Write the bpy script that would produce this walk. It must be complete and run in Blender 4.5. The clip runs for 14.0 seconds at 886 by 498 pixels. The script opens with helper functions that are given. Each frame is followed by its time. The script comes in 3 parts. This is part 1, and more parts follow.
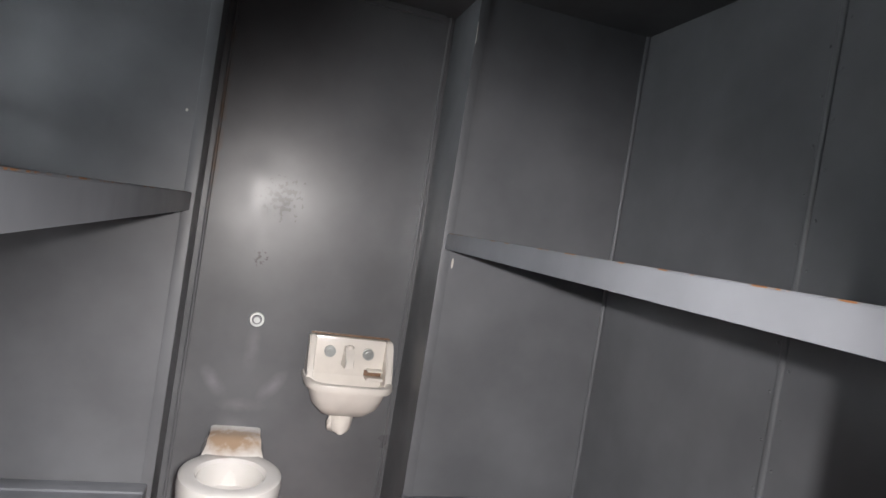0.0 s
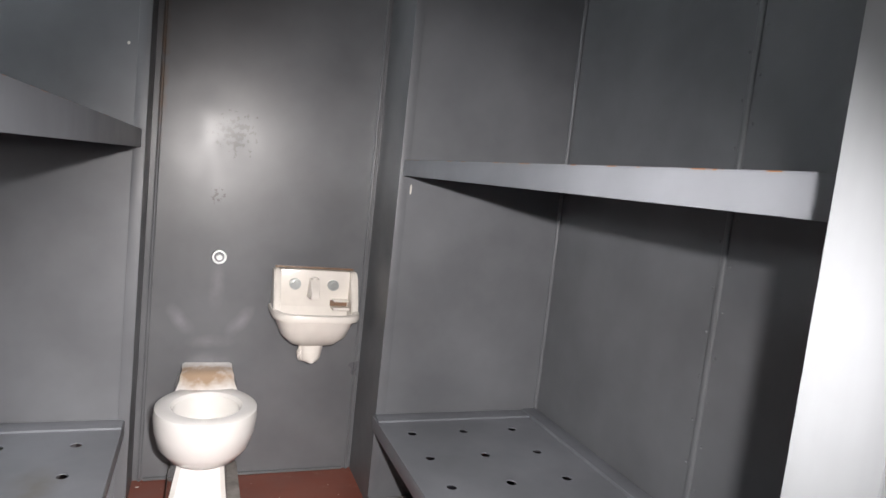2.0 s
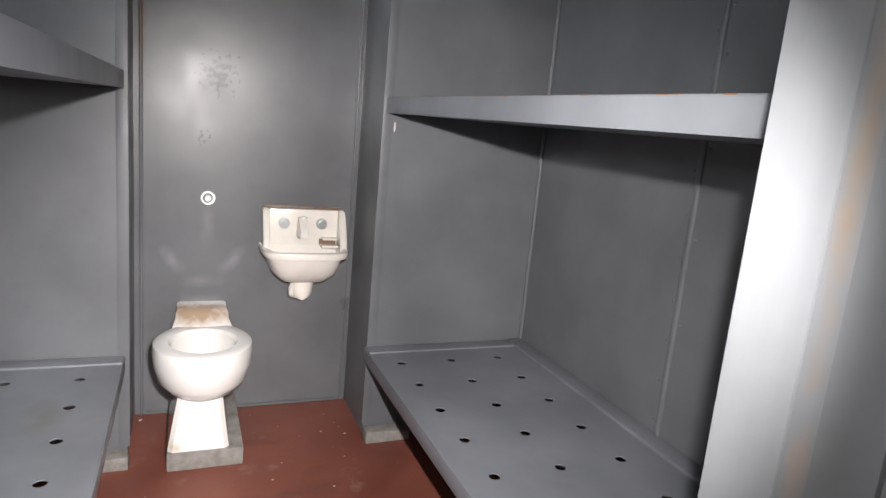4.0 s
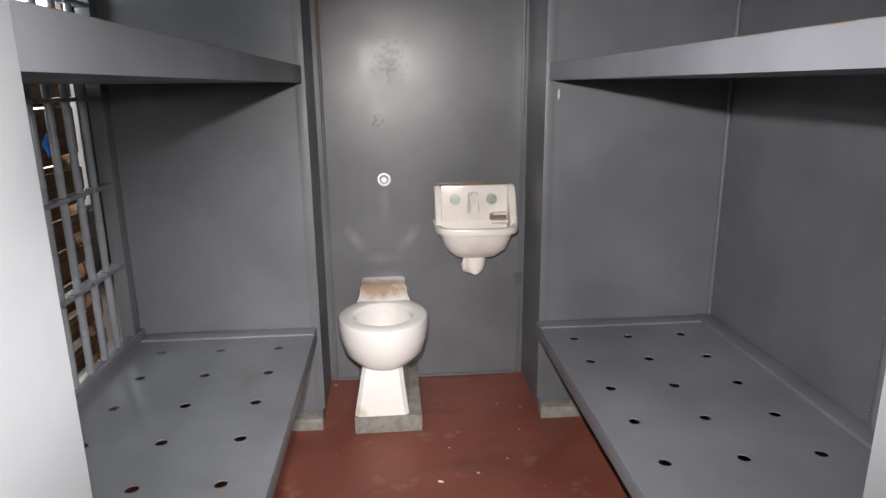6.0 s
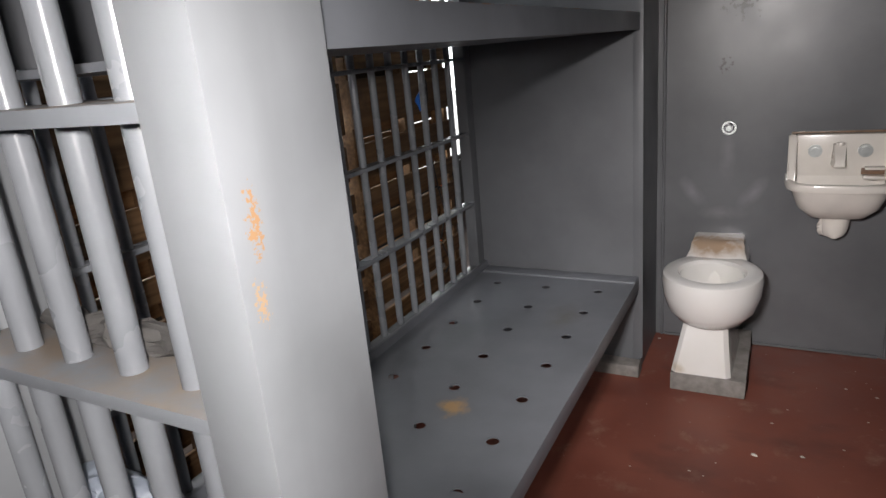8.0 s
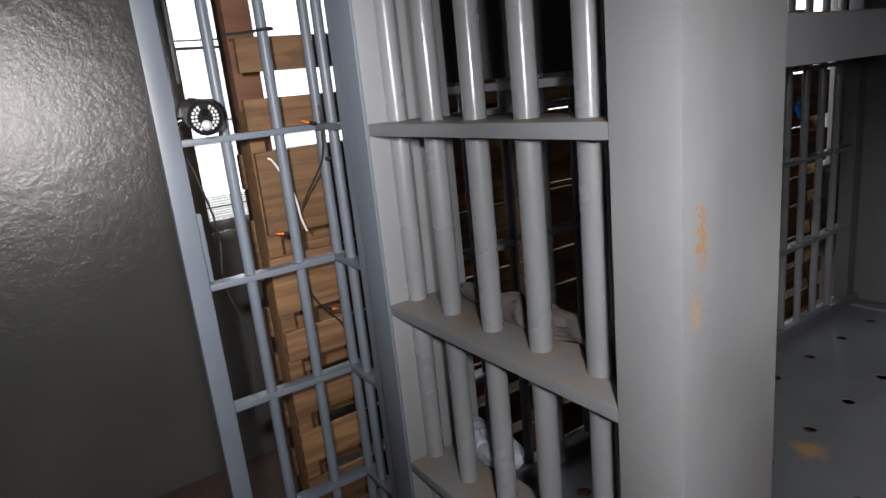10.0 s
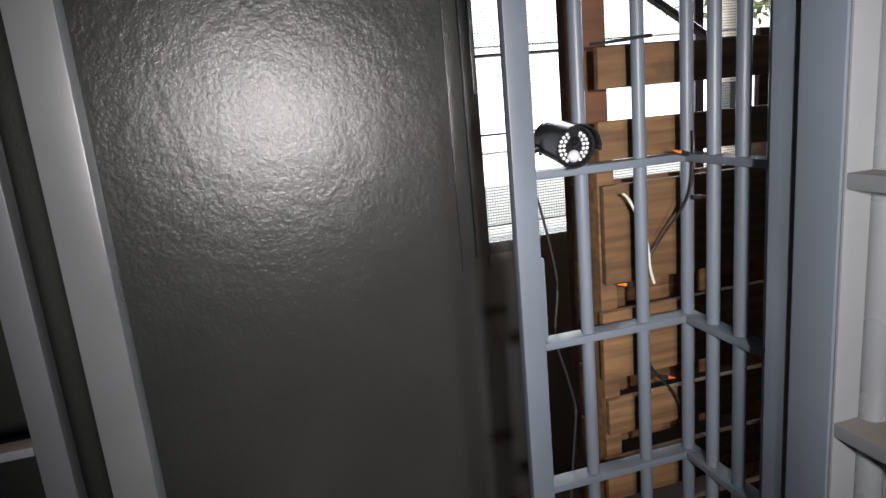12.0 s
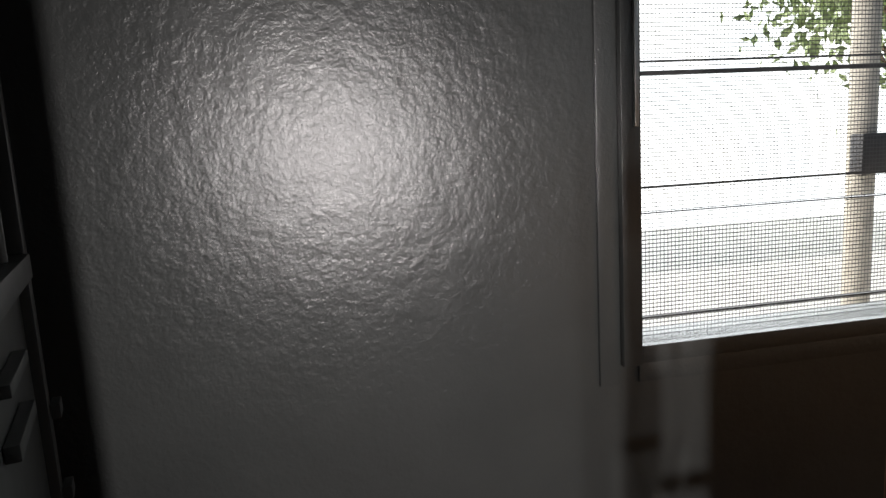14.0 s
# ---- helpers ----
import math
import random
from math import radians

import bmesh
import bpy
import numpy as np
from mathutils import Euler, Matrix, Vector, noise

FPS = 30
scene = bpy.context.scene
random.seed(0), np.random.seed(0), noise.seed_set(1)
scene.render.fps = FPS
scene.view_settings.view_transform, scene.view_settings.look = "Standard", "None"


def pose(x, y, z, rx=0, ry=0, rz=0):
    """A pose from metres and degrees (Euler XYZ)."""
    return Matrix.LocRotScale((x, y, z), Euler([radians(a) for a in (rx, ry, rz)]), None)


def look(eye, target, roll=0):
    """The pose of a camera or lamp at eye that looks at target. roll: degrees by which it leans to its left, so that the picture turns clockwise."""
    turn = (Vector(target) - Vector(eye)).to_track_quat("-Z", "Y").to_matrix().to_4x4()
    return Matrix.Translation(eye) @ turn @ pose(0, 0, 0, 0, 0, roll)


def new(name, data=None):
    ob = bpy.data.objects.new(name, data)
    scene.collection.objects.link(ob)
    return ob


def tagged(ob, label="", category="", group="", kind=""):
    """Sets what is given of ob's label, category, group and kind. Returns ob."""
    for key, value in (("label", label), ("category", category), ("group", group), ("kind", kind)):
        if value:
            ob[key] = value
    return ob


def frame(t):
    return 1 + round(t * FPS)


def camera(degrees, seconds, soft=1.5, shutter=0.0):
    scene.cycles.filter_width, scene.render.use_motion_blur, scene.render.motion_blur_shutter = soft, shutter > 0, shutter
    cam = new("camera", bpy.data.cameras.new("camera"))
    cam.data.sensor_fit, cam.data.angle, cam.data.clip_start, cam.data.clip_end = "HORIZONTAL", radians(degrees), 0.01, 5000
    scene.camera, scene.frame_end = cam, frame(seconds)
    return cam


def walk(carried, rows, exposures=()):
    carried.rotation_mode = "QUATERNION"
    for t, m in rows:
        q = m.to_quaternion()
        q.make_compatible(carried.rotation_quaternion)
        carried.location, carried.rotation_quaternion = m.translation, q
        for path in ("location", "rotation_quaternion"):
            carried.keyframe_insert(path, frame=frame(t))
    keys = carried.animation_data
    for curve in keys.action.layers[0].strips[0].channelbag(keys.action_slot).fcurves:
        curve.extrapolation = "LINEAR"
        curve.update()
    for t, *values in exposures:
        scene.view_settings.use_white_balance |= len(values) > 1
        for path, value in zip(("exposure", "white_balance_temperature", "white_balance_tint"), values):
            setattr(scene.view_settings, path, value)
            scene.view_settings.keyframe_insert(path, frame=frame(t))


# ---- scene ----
cam = camera(69.8, 14.0)
PATH = [
    (0, (-0.261, 0.054, 1.57), (0.31, 1.97, 1.513), 9.1),
    (0.5, (-0.252, 0.046, 1.551), (0.363, 1.945, 1.439), 8.1),
    (1, (-0.261, 0.032, 1.524), (0.398, 1.913, 1.365), 7.3),
    (1.5, (-0.267, 0.019, 1.512), (0.423, 1.887, 1.326), 6.8),
    (2, (-0.284, -0.006, 1.497), (0.434, 1.848, 1.281), 6.2),
    (2.5, (-0.301, -0.034, 1.491), (0.439, 1.807, 1.238), 5.8),
    (4.8, (-0.259, -0.096, 1.47), (0.449, 1.72, 1.023), 4.1),
    (5, (-0.222, -0.1, 1.469), (0.395, 1.748, 1.013), 3.2),
    (5.5, (-0.149, -0.11, 1.469), (0.186, 1.801, 0.983), 0.7),
    (6, (-0.154, -0.072, 1.479), (-0.001, 1.859, 0.981), -0.6),
    (6.5, (-0.173, -0.061, 1.467), (-0.212, 1.868, 0.939), -1.6),
    (7, (-0.076, -0.072, 1.462), (-0.483, 1.806, 0.907), -3.8),
    (7.5, (-0.011, -0.087, 1.466), (-0.688, 1.704, 0.888), -4.9),
    (8, (0.018, -0.129, 1.479), (-0.905, 1.544, 0.891), -5.4),
    (8.5, (-0.003, -0.169, 1.494), (-1.147, 1.366, 0.915), -5.8),
    (9, (-0.026, -0.203, 1.505), (-1.35, 1.19, 0.95), -5.9),
    (9.2, (-0.031, -0.221, 1.51), (-1.418, 1.113, 0.966), -5.9),
    (11.3, (-0.232, -0.361, 1.557), (-2.07, 0.273, 1.089), -5.5),
    (11.5, (-0.306, -0.393, 1.577), (-2.155, 0.208, 1.107), -5.4),
    (12, (-0.481, -0.434, 1.596), (-2.365, 0.073, 1.153), -5.3),
    (12.5, (-0.652, -0.435, 1.606), (-2.57, -0.029, 1.211), -4.9),
    (13, (-0.839, -0.381, 1.632), (-2.783, -0.077, 1.274), -5.0),
    (13.5, (-1.032, -0.385, 1.627), (-2.981, -0.099, 1.285), -3.9),
    (14, (-1.239, -0.428, 1.581), (-3.183, -0.061, 1.287), -3.2),
]
walk(cam, [(t, look(eye, target, roll)) for t, eye, target, roll in PATH],
     [(0.0, 0.8), (1.0, 0.8), (2.5, 1.15), (5.5, 0.95), (6.5, 0.6), (7.0, 0.5), (8.0, 0.1), (9.0, -0.85), (9.4, -0.9), (11.3, -1.1), (12.0, -0.85), (12.5, -0.85), (13.5, -0.95), (14.0, -0.95)])

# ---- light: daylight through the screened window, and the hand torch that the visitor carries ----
world = bpy.data.worlds.new("sky")
scene.world = world
world.use_nodes = True
sky = world.node_tree.nodes.new("ShaderNodeTexSky")
sky.sky_type, sky.sun_disc = "NISHITA", False
sky.sun_elevation, sky.sun_rotation = radians(50), radians(200)
world.node_tree.links.new(sky.outputs[0], world.node_tree.nodes["Background"].inputs[0])
world.node_tree.nodes["Background"].inputs[1].default_value = 0.15

sun = new("sun", bpy.data.lights.new("sun", "SUN"))
sun.data.energy, sun.data.angle, sun.data.color = 5.0, radians(0.5), (1.0, 0.95, 0.88)
sun.matrix_basis = look((0, 0, 0), (0.15, 0.62, -0.76))



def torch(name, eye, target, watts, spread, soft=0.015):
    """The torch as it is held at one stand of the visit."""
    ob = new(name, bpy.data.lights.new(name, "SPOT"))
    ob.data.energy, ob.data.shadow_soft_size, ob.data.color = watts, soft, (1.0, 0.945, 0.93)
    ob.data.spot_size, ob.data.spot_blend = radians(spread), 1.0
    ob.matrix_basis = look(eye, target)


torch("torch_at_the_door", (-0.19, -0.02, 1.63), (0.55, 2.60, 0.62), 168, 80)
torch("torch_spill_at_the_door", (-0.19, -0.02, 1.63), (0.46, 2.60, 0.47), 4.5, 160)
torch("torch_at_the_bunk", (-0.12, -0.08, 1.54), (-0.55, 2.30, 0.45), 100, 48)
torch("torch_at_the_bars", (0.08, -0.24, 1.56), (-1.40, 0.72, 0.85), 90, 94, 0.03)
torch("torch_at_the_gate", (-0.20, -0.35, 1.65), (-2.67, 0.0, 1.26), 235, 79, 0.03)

window_light = new("window_light", bpy.data.lights.new("window_light", "AREA"))
window_light.data.shape, window_light.data.size, window_light.data.size_y = "RECTANGLE", 2.9, 1.05
window_light.data.energy, window_light.data.color = 80, (0.90, 0.95, 1.0)
window_light.matrix_basis = look((-2.80, 1.80, 1.67), (-1.6, 1.80, 0.85))


# ---- materials ----
def shader(name):
    m = bpy.data.materials.new(name)
    m.use_nodes = True
    return m, m.node_tree.nodes, m.node_tree.links, m.node_tree.nodes["Principled BSDF"]


def ramp_of(nodes, links, source, low, high, a=0.0, b=1.0):
    """A soft step of a value: a below low, b above high."""
    r = nodes.new("ShaderNodeMapRange")
    r.inputs[1].default_value, r.inputs[2].default_value = low, high
    r.inputs[3].default_value, r.inputs[4].default_value = a, b
    links.new(source, r.inputs[0])
    return r.outputs[0]


def mixed(nodes, links, fac, a, b):
    """Colour a where fac is 0, colour b where it is 1; each a colour or a socket."""
    m = nodes.new("ShaderNodeMix")
    m.data_type = "RGBA"
    if isinstance(fac, float):
        m.inputs[0].default_value = fac
    else:
        links.new(fac, m.inputs[0])
    for socket, value in ((m.inputs[6], a), (m.inputs[7], b)):
        if isinstance(value, tuple):
            socket.default_value = (*value, 1)
        else:
            links.new(value, socket)
    return m.outputs[2]


def noise_of(nodes, links, scale, detail=4, stretch=(1, 1, 1), rough=0.55):
    g = nodes.new("ShaderNodeNewGeometry")
    mp = nodes.new("ShaderNodeMapping")
    mp.inputs["Scale"].default_value = stretch
    n = nodes.new("ShaderNodeTexNoise")
    n.inputs["Scale"].default_value, n.inputs["Detail"].default_value = scale, detail
    n.inputs["Roughness"].default_value = rough
    links.new(g.outputs["Position"], mp.inputs[0])
    links.new(mp.outputs[0], n.inputs["Vector"])
    return n.outputs[0]


def product(nodes, links, a, b, op="MULTIPLY"):
    m = nodes.new("ShaderNodeMath")
    m.operation = op
    for i, v in enumerate((a, b)):
        if isinstance(v, (int, float)):
            m.inputs[i].default_value = v
        else:
            links.new(v, m.inputs[i])
    return m.outputs[0]


def near(nodes, links, centre, size, lean=0.0):
    """1 at centre falling to 0 at the rim of an ellipsoid of half-axes size, leaning about y by so many degrees."""
    g = nodes.new("ShaderNodeNewGeometry")
    turn = nodes.new("ShaderNodeMapping")
    rot = Euler((0, radians(lean), 0))
    turn.inputs["Rotation"].default_value = rot
    turn.inputs["Location"].default_value = Vector(centre) - rot.to_matrix() @ Vector(centre)
    links.new(g.outputs["Position"], turn.inputs[0])
    mp = nodes.new("ShaderNodeMapping")
    mp.inputs["Scale"].default_value = [1 / s for s in size]
    mp.inputs["Location"].default_value = [-c / s for c, s in zip(centre, size)]
    links.new(turn.outputs[0], mp.inputs[0])
    v = nodes.new("ShaderNodeVectorMath")
    v.operation = "LENGTH"
    links.new(mp.outputs[0], v.inputs[0])
    return ramp_of(nodes, links, v.outputs["Value"], 0.0, 1.0, 1.0, 0.0)


def relief(nodes, links, bsdf, layers):
    last = None
    for height, strength, distance in layers:
        b = nodes.new("ShaderNodeBump")
        b.inputs["Strength"].default_value, b.inputs["Distance"].default_value = strength, distance
        links.new(height, b.inputs["Height"])
        if last:
            links.new(last, b.inputs["Normal"])
        last = b.outputs[0]
    links.new(last, bsdf.inputs["Normal"])


def paint(name, colour, rough=0.42, bump=0.25, patches=(), streak=True, rust=0.0, grain=90, deep=0.0006, dust=None):
    """Old brushed enamel on steel: mottled, faintly streaked, with chips of rust and named patches of wear and other
    tints.
    patches: (centre, half-axes, colour, noise scale, low, high)."""
    m, n, k, p = shader(name)
    dark = tuple(c * 0.82 for c in colour)
    light = tuple(min(1, c * 1.12) for c in colour)
    base = mixed(n, k, ramp_of(n, k, noise_of(n, k, 2.3, 5), 0.35, 0.68), dark, light)
    if streak:
        s = ramp_of(n, k, noise_of(n, k, 9, 4, (1, 1, 0.12)), 0.5, 0.75, 0.0, 0.4)
        base = mixed(n, k, s, base, tuple(c * 0.72 for c in colour))
    if rust:
        r = ramp_of(n, k, noise_of(n, k, 24, 7), 0.74 - rust, 0.78 - rust)
        base = mixed(n, k, r, base, (0.23, 0.10, 0.035))
    if dust:
        g = n.new("ShaderNodeNewGeometry")
        xyz = n.new("ShaderNodeSeparateXYZ")
        k.new(g.outputs["Normal"], xyz.inputs[0])
        lying = product(n, k, ramp_of(n, k, xyz.outputs[2], 0.6, 0.95), ramp_of(n, k, noise_of(n, k, 13, 6), 0.36, 0.66, 0.05, 0.75))
        base = mixed(n, k, lying, base, dust)
    for centre, size, tint, scale, low, high, *lean in patches:
        spot = product(n, k, near(n, k, centre, size, *lean), noise_of(n, k, scale, 6))
        base = mixed(n, k, ramp_of(n, k, spot, low, high), base, tint)
    k.new(base, p.inputs["Base Color"])
    k.new(ramp_of(n, k, noise_of(n, k, 5, 4), 0.0, 1.0, rough - 0.12, rough + 0.16), p.inputs["Roughness"])
    relief(n, k, p, [(noise_of(n, k, 14, 3), bump * 0.35, 0.003), (noise_of(n, k, grain, 3), bump, deep)])
    return m


GREY = (0.138, 0.144, 0.154)
RUST = (0.36, 0.21, 0.105)
mat_grey = paint("grey_enamel", GREY, 0.40, 0.2, streak=False)
mat_frame = paint("grey_enamel_frame", (0.255, 0.268, 0.28), 0.38, 0.2, patches=[
    ((-0.455, 0.335, 1.33), (0.03, 0.036, 0.12), RUST, 170, 0.375, 0.43),
    ((-0.455, 0.325, 1.245), (0.03, 0.032, 0.08), (0.40, 0.27, 0.16), 190, 0.38, 0.44),
    ((-0.455, 0.301, 0.80), (0.02, 0.012, 0.03), (0.20, 0.11, 0.06), 60, 0.25, 0.4),
    ((-0.455, 0.301, 0.68), (0.02, 0.014, 0.04), (0.30, 0.15, 0.06), 60, 0.25, 0.4),
    ((0.338, 0.36, 1.5), (0.03, 0.03, 0.5), (0.33, 0.27, 0.22), 22, 0.22, 0.55),
    ((0.338, 0.36, 1.05), (0.03, 0.03, 0.3), (0.36, 0.26, 0.21), 22, 0.22, 0.55)])
mat_jamb = paint("gate_jamb_enamel", (0.165, 0.172, 0.18), 0.30, 0.2)
mat_bars = paint("grey_enamel_bars", (0.25, 0.265, 0.285), 0.24, 0.4, grain=60, deep=0.001)
mat_rail = paint("dusty_rail", (0.24, 0.255, 0.275), 0.45, 0.3, rust=0.02, dust=(0.28, 0.205, 0.135))
mat_gate = paint("blue_grey_enamel", (0.15, 0.178, 0.218), 0.40, 0.3)
mat_bunk = paint("bunk_enamel", (0.18, 0.19, 0.21), 0.40, 0.2, rust=0.0, streak=False, patches=[
    ((-0.821, 1.36, 0.449), (0.10, 0.11, 0.05), (0.42, 0.27, 0.13), 24, 0.22, 0.42),
    ((-0.70, 2.1, 0.449), (0.12, 0.2, 0.05), (0.15, 0.145, 0.14), 9, 0.15, 0.5)])
mat_niche = paint("niche_enamel", (0.132, 0.136, 0.143), 0.31, 0.16, streak=False, patches=[
    ((-0.465, 2.985, 1.9), (0.04, 0.05, 0.8), (0.15, 0.10, 0.065), 14, 0.2, 0.5),
    ((-0.16, 3.0, 1.60), (0.34, 0.1, 0.36), (0.03, 0.027, 0.024), 48, 0.42, 0.47),
    ((-0.22, 3.0, 1.32), (0.14, 0.1, 0.14), (0.03, 0.027, 0.024), 50, 0.43, 0.48),
    # paler patches above the toilet, the first two leaning opposite ways
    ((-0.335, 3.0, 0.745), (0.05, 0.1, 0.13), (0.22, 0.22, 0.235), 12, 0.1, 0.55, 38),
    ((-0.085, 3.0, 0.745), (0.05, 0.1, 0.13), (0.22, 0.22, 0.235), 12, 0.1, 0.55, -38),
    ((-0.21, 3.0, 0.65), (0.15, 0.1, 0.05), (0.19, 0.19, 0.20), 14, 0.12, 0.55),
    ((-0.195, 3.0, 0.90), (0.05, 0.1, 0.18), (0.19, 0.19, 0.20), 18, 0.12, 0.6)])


def plaster_dark():
    m, n, k, p = shader("dark_grey_gloss_plaster")
    base = mixed(n, k, ramp_of(n, k, noise_of(n, k, 1.7, 5), 0.0, 1.0), (0.050, 0.054, 0.053), (0.100, 0.105, 0.102))
    k.new(base, p.inputs["Base Color"])
    p.inputs["Roughness"].default_value = 0.27
    p.inputs["Specular IOR Level"].default_value = 1.0
    relief(n, k, p, [(noise_of(n, k, 12, 2), 0.26, 0.008), (noise_of(n, k, 62, 5, rough=0.66), 0.42, 0.004)])
    return m


mat_dark = plaster_dark()


def floor_paint():
    m, n, k, p = shader("red_floor_paint")
    base = mixed(n, k, ramp_of(n, k, noise_of(n, k, 3.0, 6), 0.35, 0.7), (0.17, 0.050, 0.034), (0.25, 0.085, 0.058))
    worn = ramp_of(n, k, noise_of(n, k, 6.5, 8, rough=0.65), 0.58, 0.70)
    base = mixed(n, k, worn, base, (0.27, 0.14, 0.105))
    base = mixed(n, k, ramp_of(n, k, noise_of(n, k, 45, 5), 0.70, 0.76), base, (0.36, 0.29, 0.25))
    base = mixed(n, k, ramp_of(n, k, noise_of(n, k, 2.1, 4, (1, 1.7, 1)), 0.56, 0.72, 0.0, 0.6), base, (0.09, 0.035, 0.028))
    k.new(base, p.inputs["Base Color"])
    k.new(ramp_of(n, k, noise_of(n, k, 6, 5), 0.3, 0.7, 0.32, 0.6), p.inputs["Roughness"])
    relief(n, k, p, [(noise_of(n, k, 9, 4), 0.2, 0.006), (noise_of(n, k, 120, 3), 0.3, 0.001)])
    return m


mat_floor = floor_paint()


def brown_floor():
    m, n, k, p = shader("dark_brown_concrete")
    base = mixed(n, k, ramp_of(n, k, noise_of(n, k, 4, 6), 0.3, 0.7), (0.045, 0.028, 0.022), (0.085, 0.058, 0.045))
    base = mixed(n, k, ramp_of(n, k, noise_of(n, k, 38, 5), 0.66, 0.74), base, (0.16, 0.12, 0.10))
    k.new(base, p.inputs["Base Color"])
    p.inputs["Roughness"].default_value = 0.75
    relief(n, k, p, [(noise_of(n, k, 30, 5), 0.5, 0.003)])
    return m


mat_brown_floor = brown_floor()


def wood(name, a, b):
    m, n, k, p = shader(name)
    info = n.new("ShaderNodeObjectInfo")
    g = n.new("ShaderNodeNewGeometry")
    off = n.new("ShaderNodeVectorMath")
    off.operation = "ADD"
    k.new(g.outputs["Position"], off.inputs[0])
    k.new(info.outputs["Random"], off.inputs[1])
    mp = n.new("ShaderNodeMapping")
    mp.inputs["Scale"].default_value = (1, 0.07, 1)
    k.new(off.outputs[0], mp.inputs[0])
    t = n.new("ShaderNodeTexNoise")
    t.inputs["Scale"].default_value, t.inputs["Detail"].default_value = 55, 6
    k.new(mp.outputs[0], t.inputs["Vector"])
    base = mixed(n, k, ramp_of(n, k, t.outputs[0], 0.35, 0.66), a, b)
    base = mixed(n, k, ramp_of(n, k, info.outputs["Random"], 0, 1, 0.0, 0.55), base, tuple(c * 0.55 for c in a))
    base = mixed(n, k, ramp_of(n, k, noise_of(n, k, 7, 6), 0.58, 0.72, 0, 0.7), base, (0.07, 0.04, 0.022))
    k.new(base, p.inputs["Base Color"])
    p.inputs["Roughness"].default_value = 0.75
    relief(n, k, p, [(t.outputs[0], 0.5, 0.002)])
    return m


mat_wood = wood("pallet_wood", (0.125, 0.064, 0.027), (0.27, 0.152, 0.068))
# near-black wood, its darkness standing in for the upper bunk's shadow
mat_shade_wood = wood("shade_dark_wood", (0.035, 0.022, 0.014), (0.075, 0.045, 0.026))
mat_redwood = wood("reddish_wood", (0.13, 0.058, 0.032), (0.20, 0.09, 0.05))


def plain(name, colour, rough=0.5, metal=0.0, var=0.12, scale=30, bump=0.1):
    m, n, k, p = shader(name)
    base = mixed(n, k, ramp_of(n, k, noise_of(n, k, scale, 4), 0.3, 0.7),
                 tuple(c * (1 - var) for c in colour), tuple(min(1, c * (1 + var)) for c in colour))
    k.new(base, p.inputs["Base Color"])
    p.inputs["Roughness"].default_value, p.inputs["Metallic"].default_value = rough, metal
    if bump:
        relief(n, k, p, [(noise_of(n, k, scale * 3, 3), bump, 0.001)])
    return m


def porcelain():
    m, n, k, p = shader("white_vitreous_china")
    base = mixed(n, k, ramp_of(n, k, noise_of(n, k, 4, 4), 0.4, 0.75), (0.82, 0.81, 0.79), (0.77, 0.75, 0.71))
    stain = product(n, k, near(n, k, (-0.22, 2.87, 0.545), (0.24, 0.16, 0.10)), noise_of(n, k, 18, 5))
    base = mixed(n, k, ramp_of(n, k, stain, 0.08, 0.36, 0, 0.9), base, (0.38, 0.25, 0.15))
    foot = product(n, k, near(n, k, (-0.33, 2.45, 0.10), (0.06, 0.05, 0.05)), noise_of(n, k, 30, 5))
    base = mixed(n, k, ramp_of(n, k, foot, 0.1, 0.4, 0, 0.6), base, (0.45, 0.36, 0.24))
    k.new(base, p.inputs["Base Color"])
    p.inputs["Roughness"].default_value = 0.14
    p.inputs["Coat Weight"].default_value = 0.4
    return m


mat_china = porcelain()
mat_cream = plain("cream_enamelled_iron", (0.74, 0.70, 0.645), 0.22, var=0.06, scale=9, bump=0)
mat_chrome = plain("worn_chrome", (0.50, 0.52, 0.51), 0.36, 1.0)
# dark brown for the painted shade of the soap slot and a rust line
mat_slot = plain("slot_shade_and_rust", (0.20, 0.12, 0.075), 0.4, var=0.3, scale=60, bump=0)
mat_button = plain("dull_steel", (0.22, 0.22, 0.23), 0.45, 0.8)
mat_concrete = plain("bare_concrete", (0.24, 0.225, 0.21), 0.85, var=0.25, scale=22, bump=0.6)
mat_black = plain("black_plastic", (0.014, 0.014, 0.016), 0.25, bump=0)
mat_cable = plain("black_cable", (0.02, 0.02, 0.02), 0.5, bump=0)
mat_orange = plain("orange_bulb", (0.85, 0.20, 0.03), 0.3, bump=0)
mat_white = plain("white_nylon", (0.72, 0.70, 0.66), 0.5, bump=0)
mat_blue = plain("blue_plastic", (0.02, 0.16, 0.62), 0.35, bump=0)
mat_led = plain("clear_led", (0.78, 0.78, 0.80), 0.12, bump=0)
mat_lens = plain("lens_glass", (0.01, 0.01, 0.012), 0.05, bump=0)
mat_eye = plain("milky_sensor", (0.62, 0.66, 0.72), 0.3, bump=0)
mat_dustfill = plain("grey_cloth", (0.10, 0.095, 0.09), 0.95, var=0.25, scale=14, bump=0.8)
# paint chips and scrapes; also the light spot laid on the bunk
mat_chip_glint = plain("pale_chip_or_glint", (0.62, 0.60, 0.55), 0.8)
mat_screen = plain("insect_screen_wire", (0.15, 0.15, 0.15), 0.5, 0.6, bump=0)
mat_trim = plain("dark_brown_grey_trim", (0.055, 0.05, 0.05), 0.38, var=0.2, scale=12, bump=0.3)
mat_ceiling = paint("ceiling_enamel", (0.085, 0.085, 0.088), 0.5, 0.3)
mat_corridor = paint("corridor_wall_paint", (0.05, 0.05, 0.052), 0.5, 0.3)
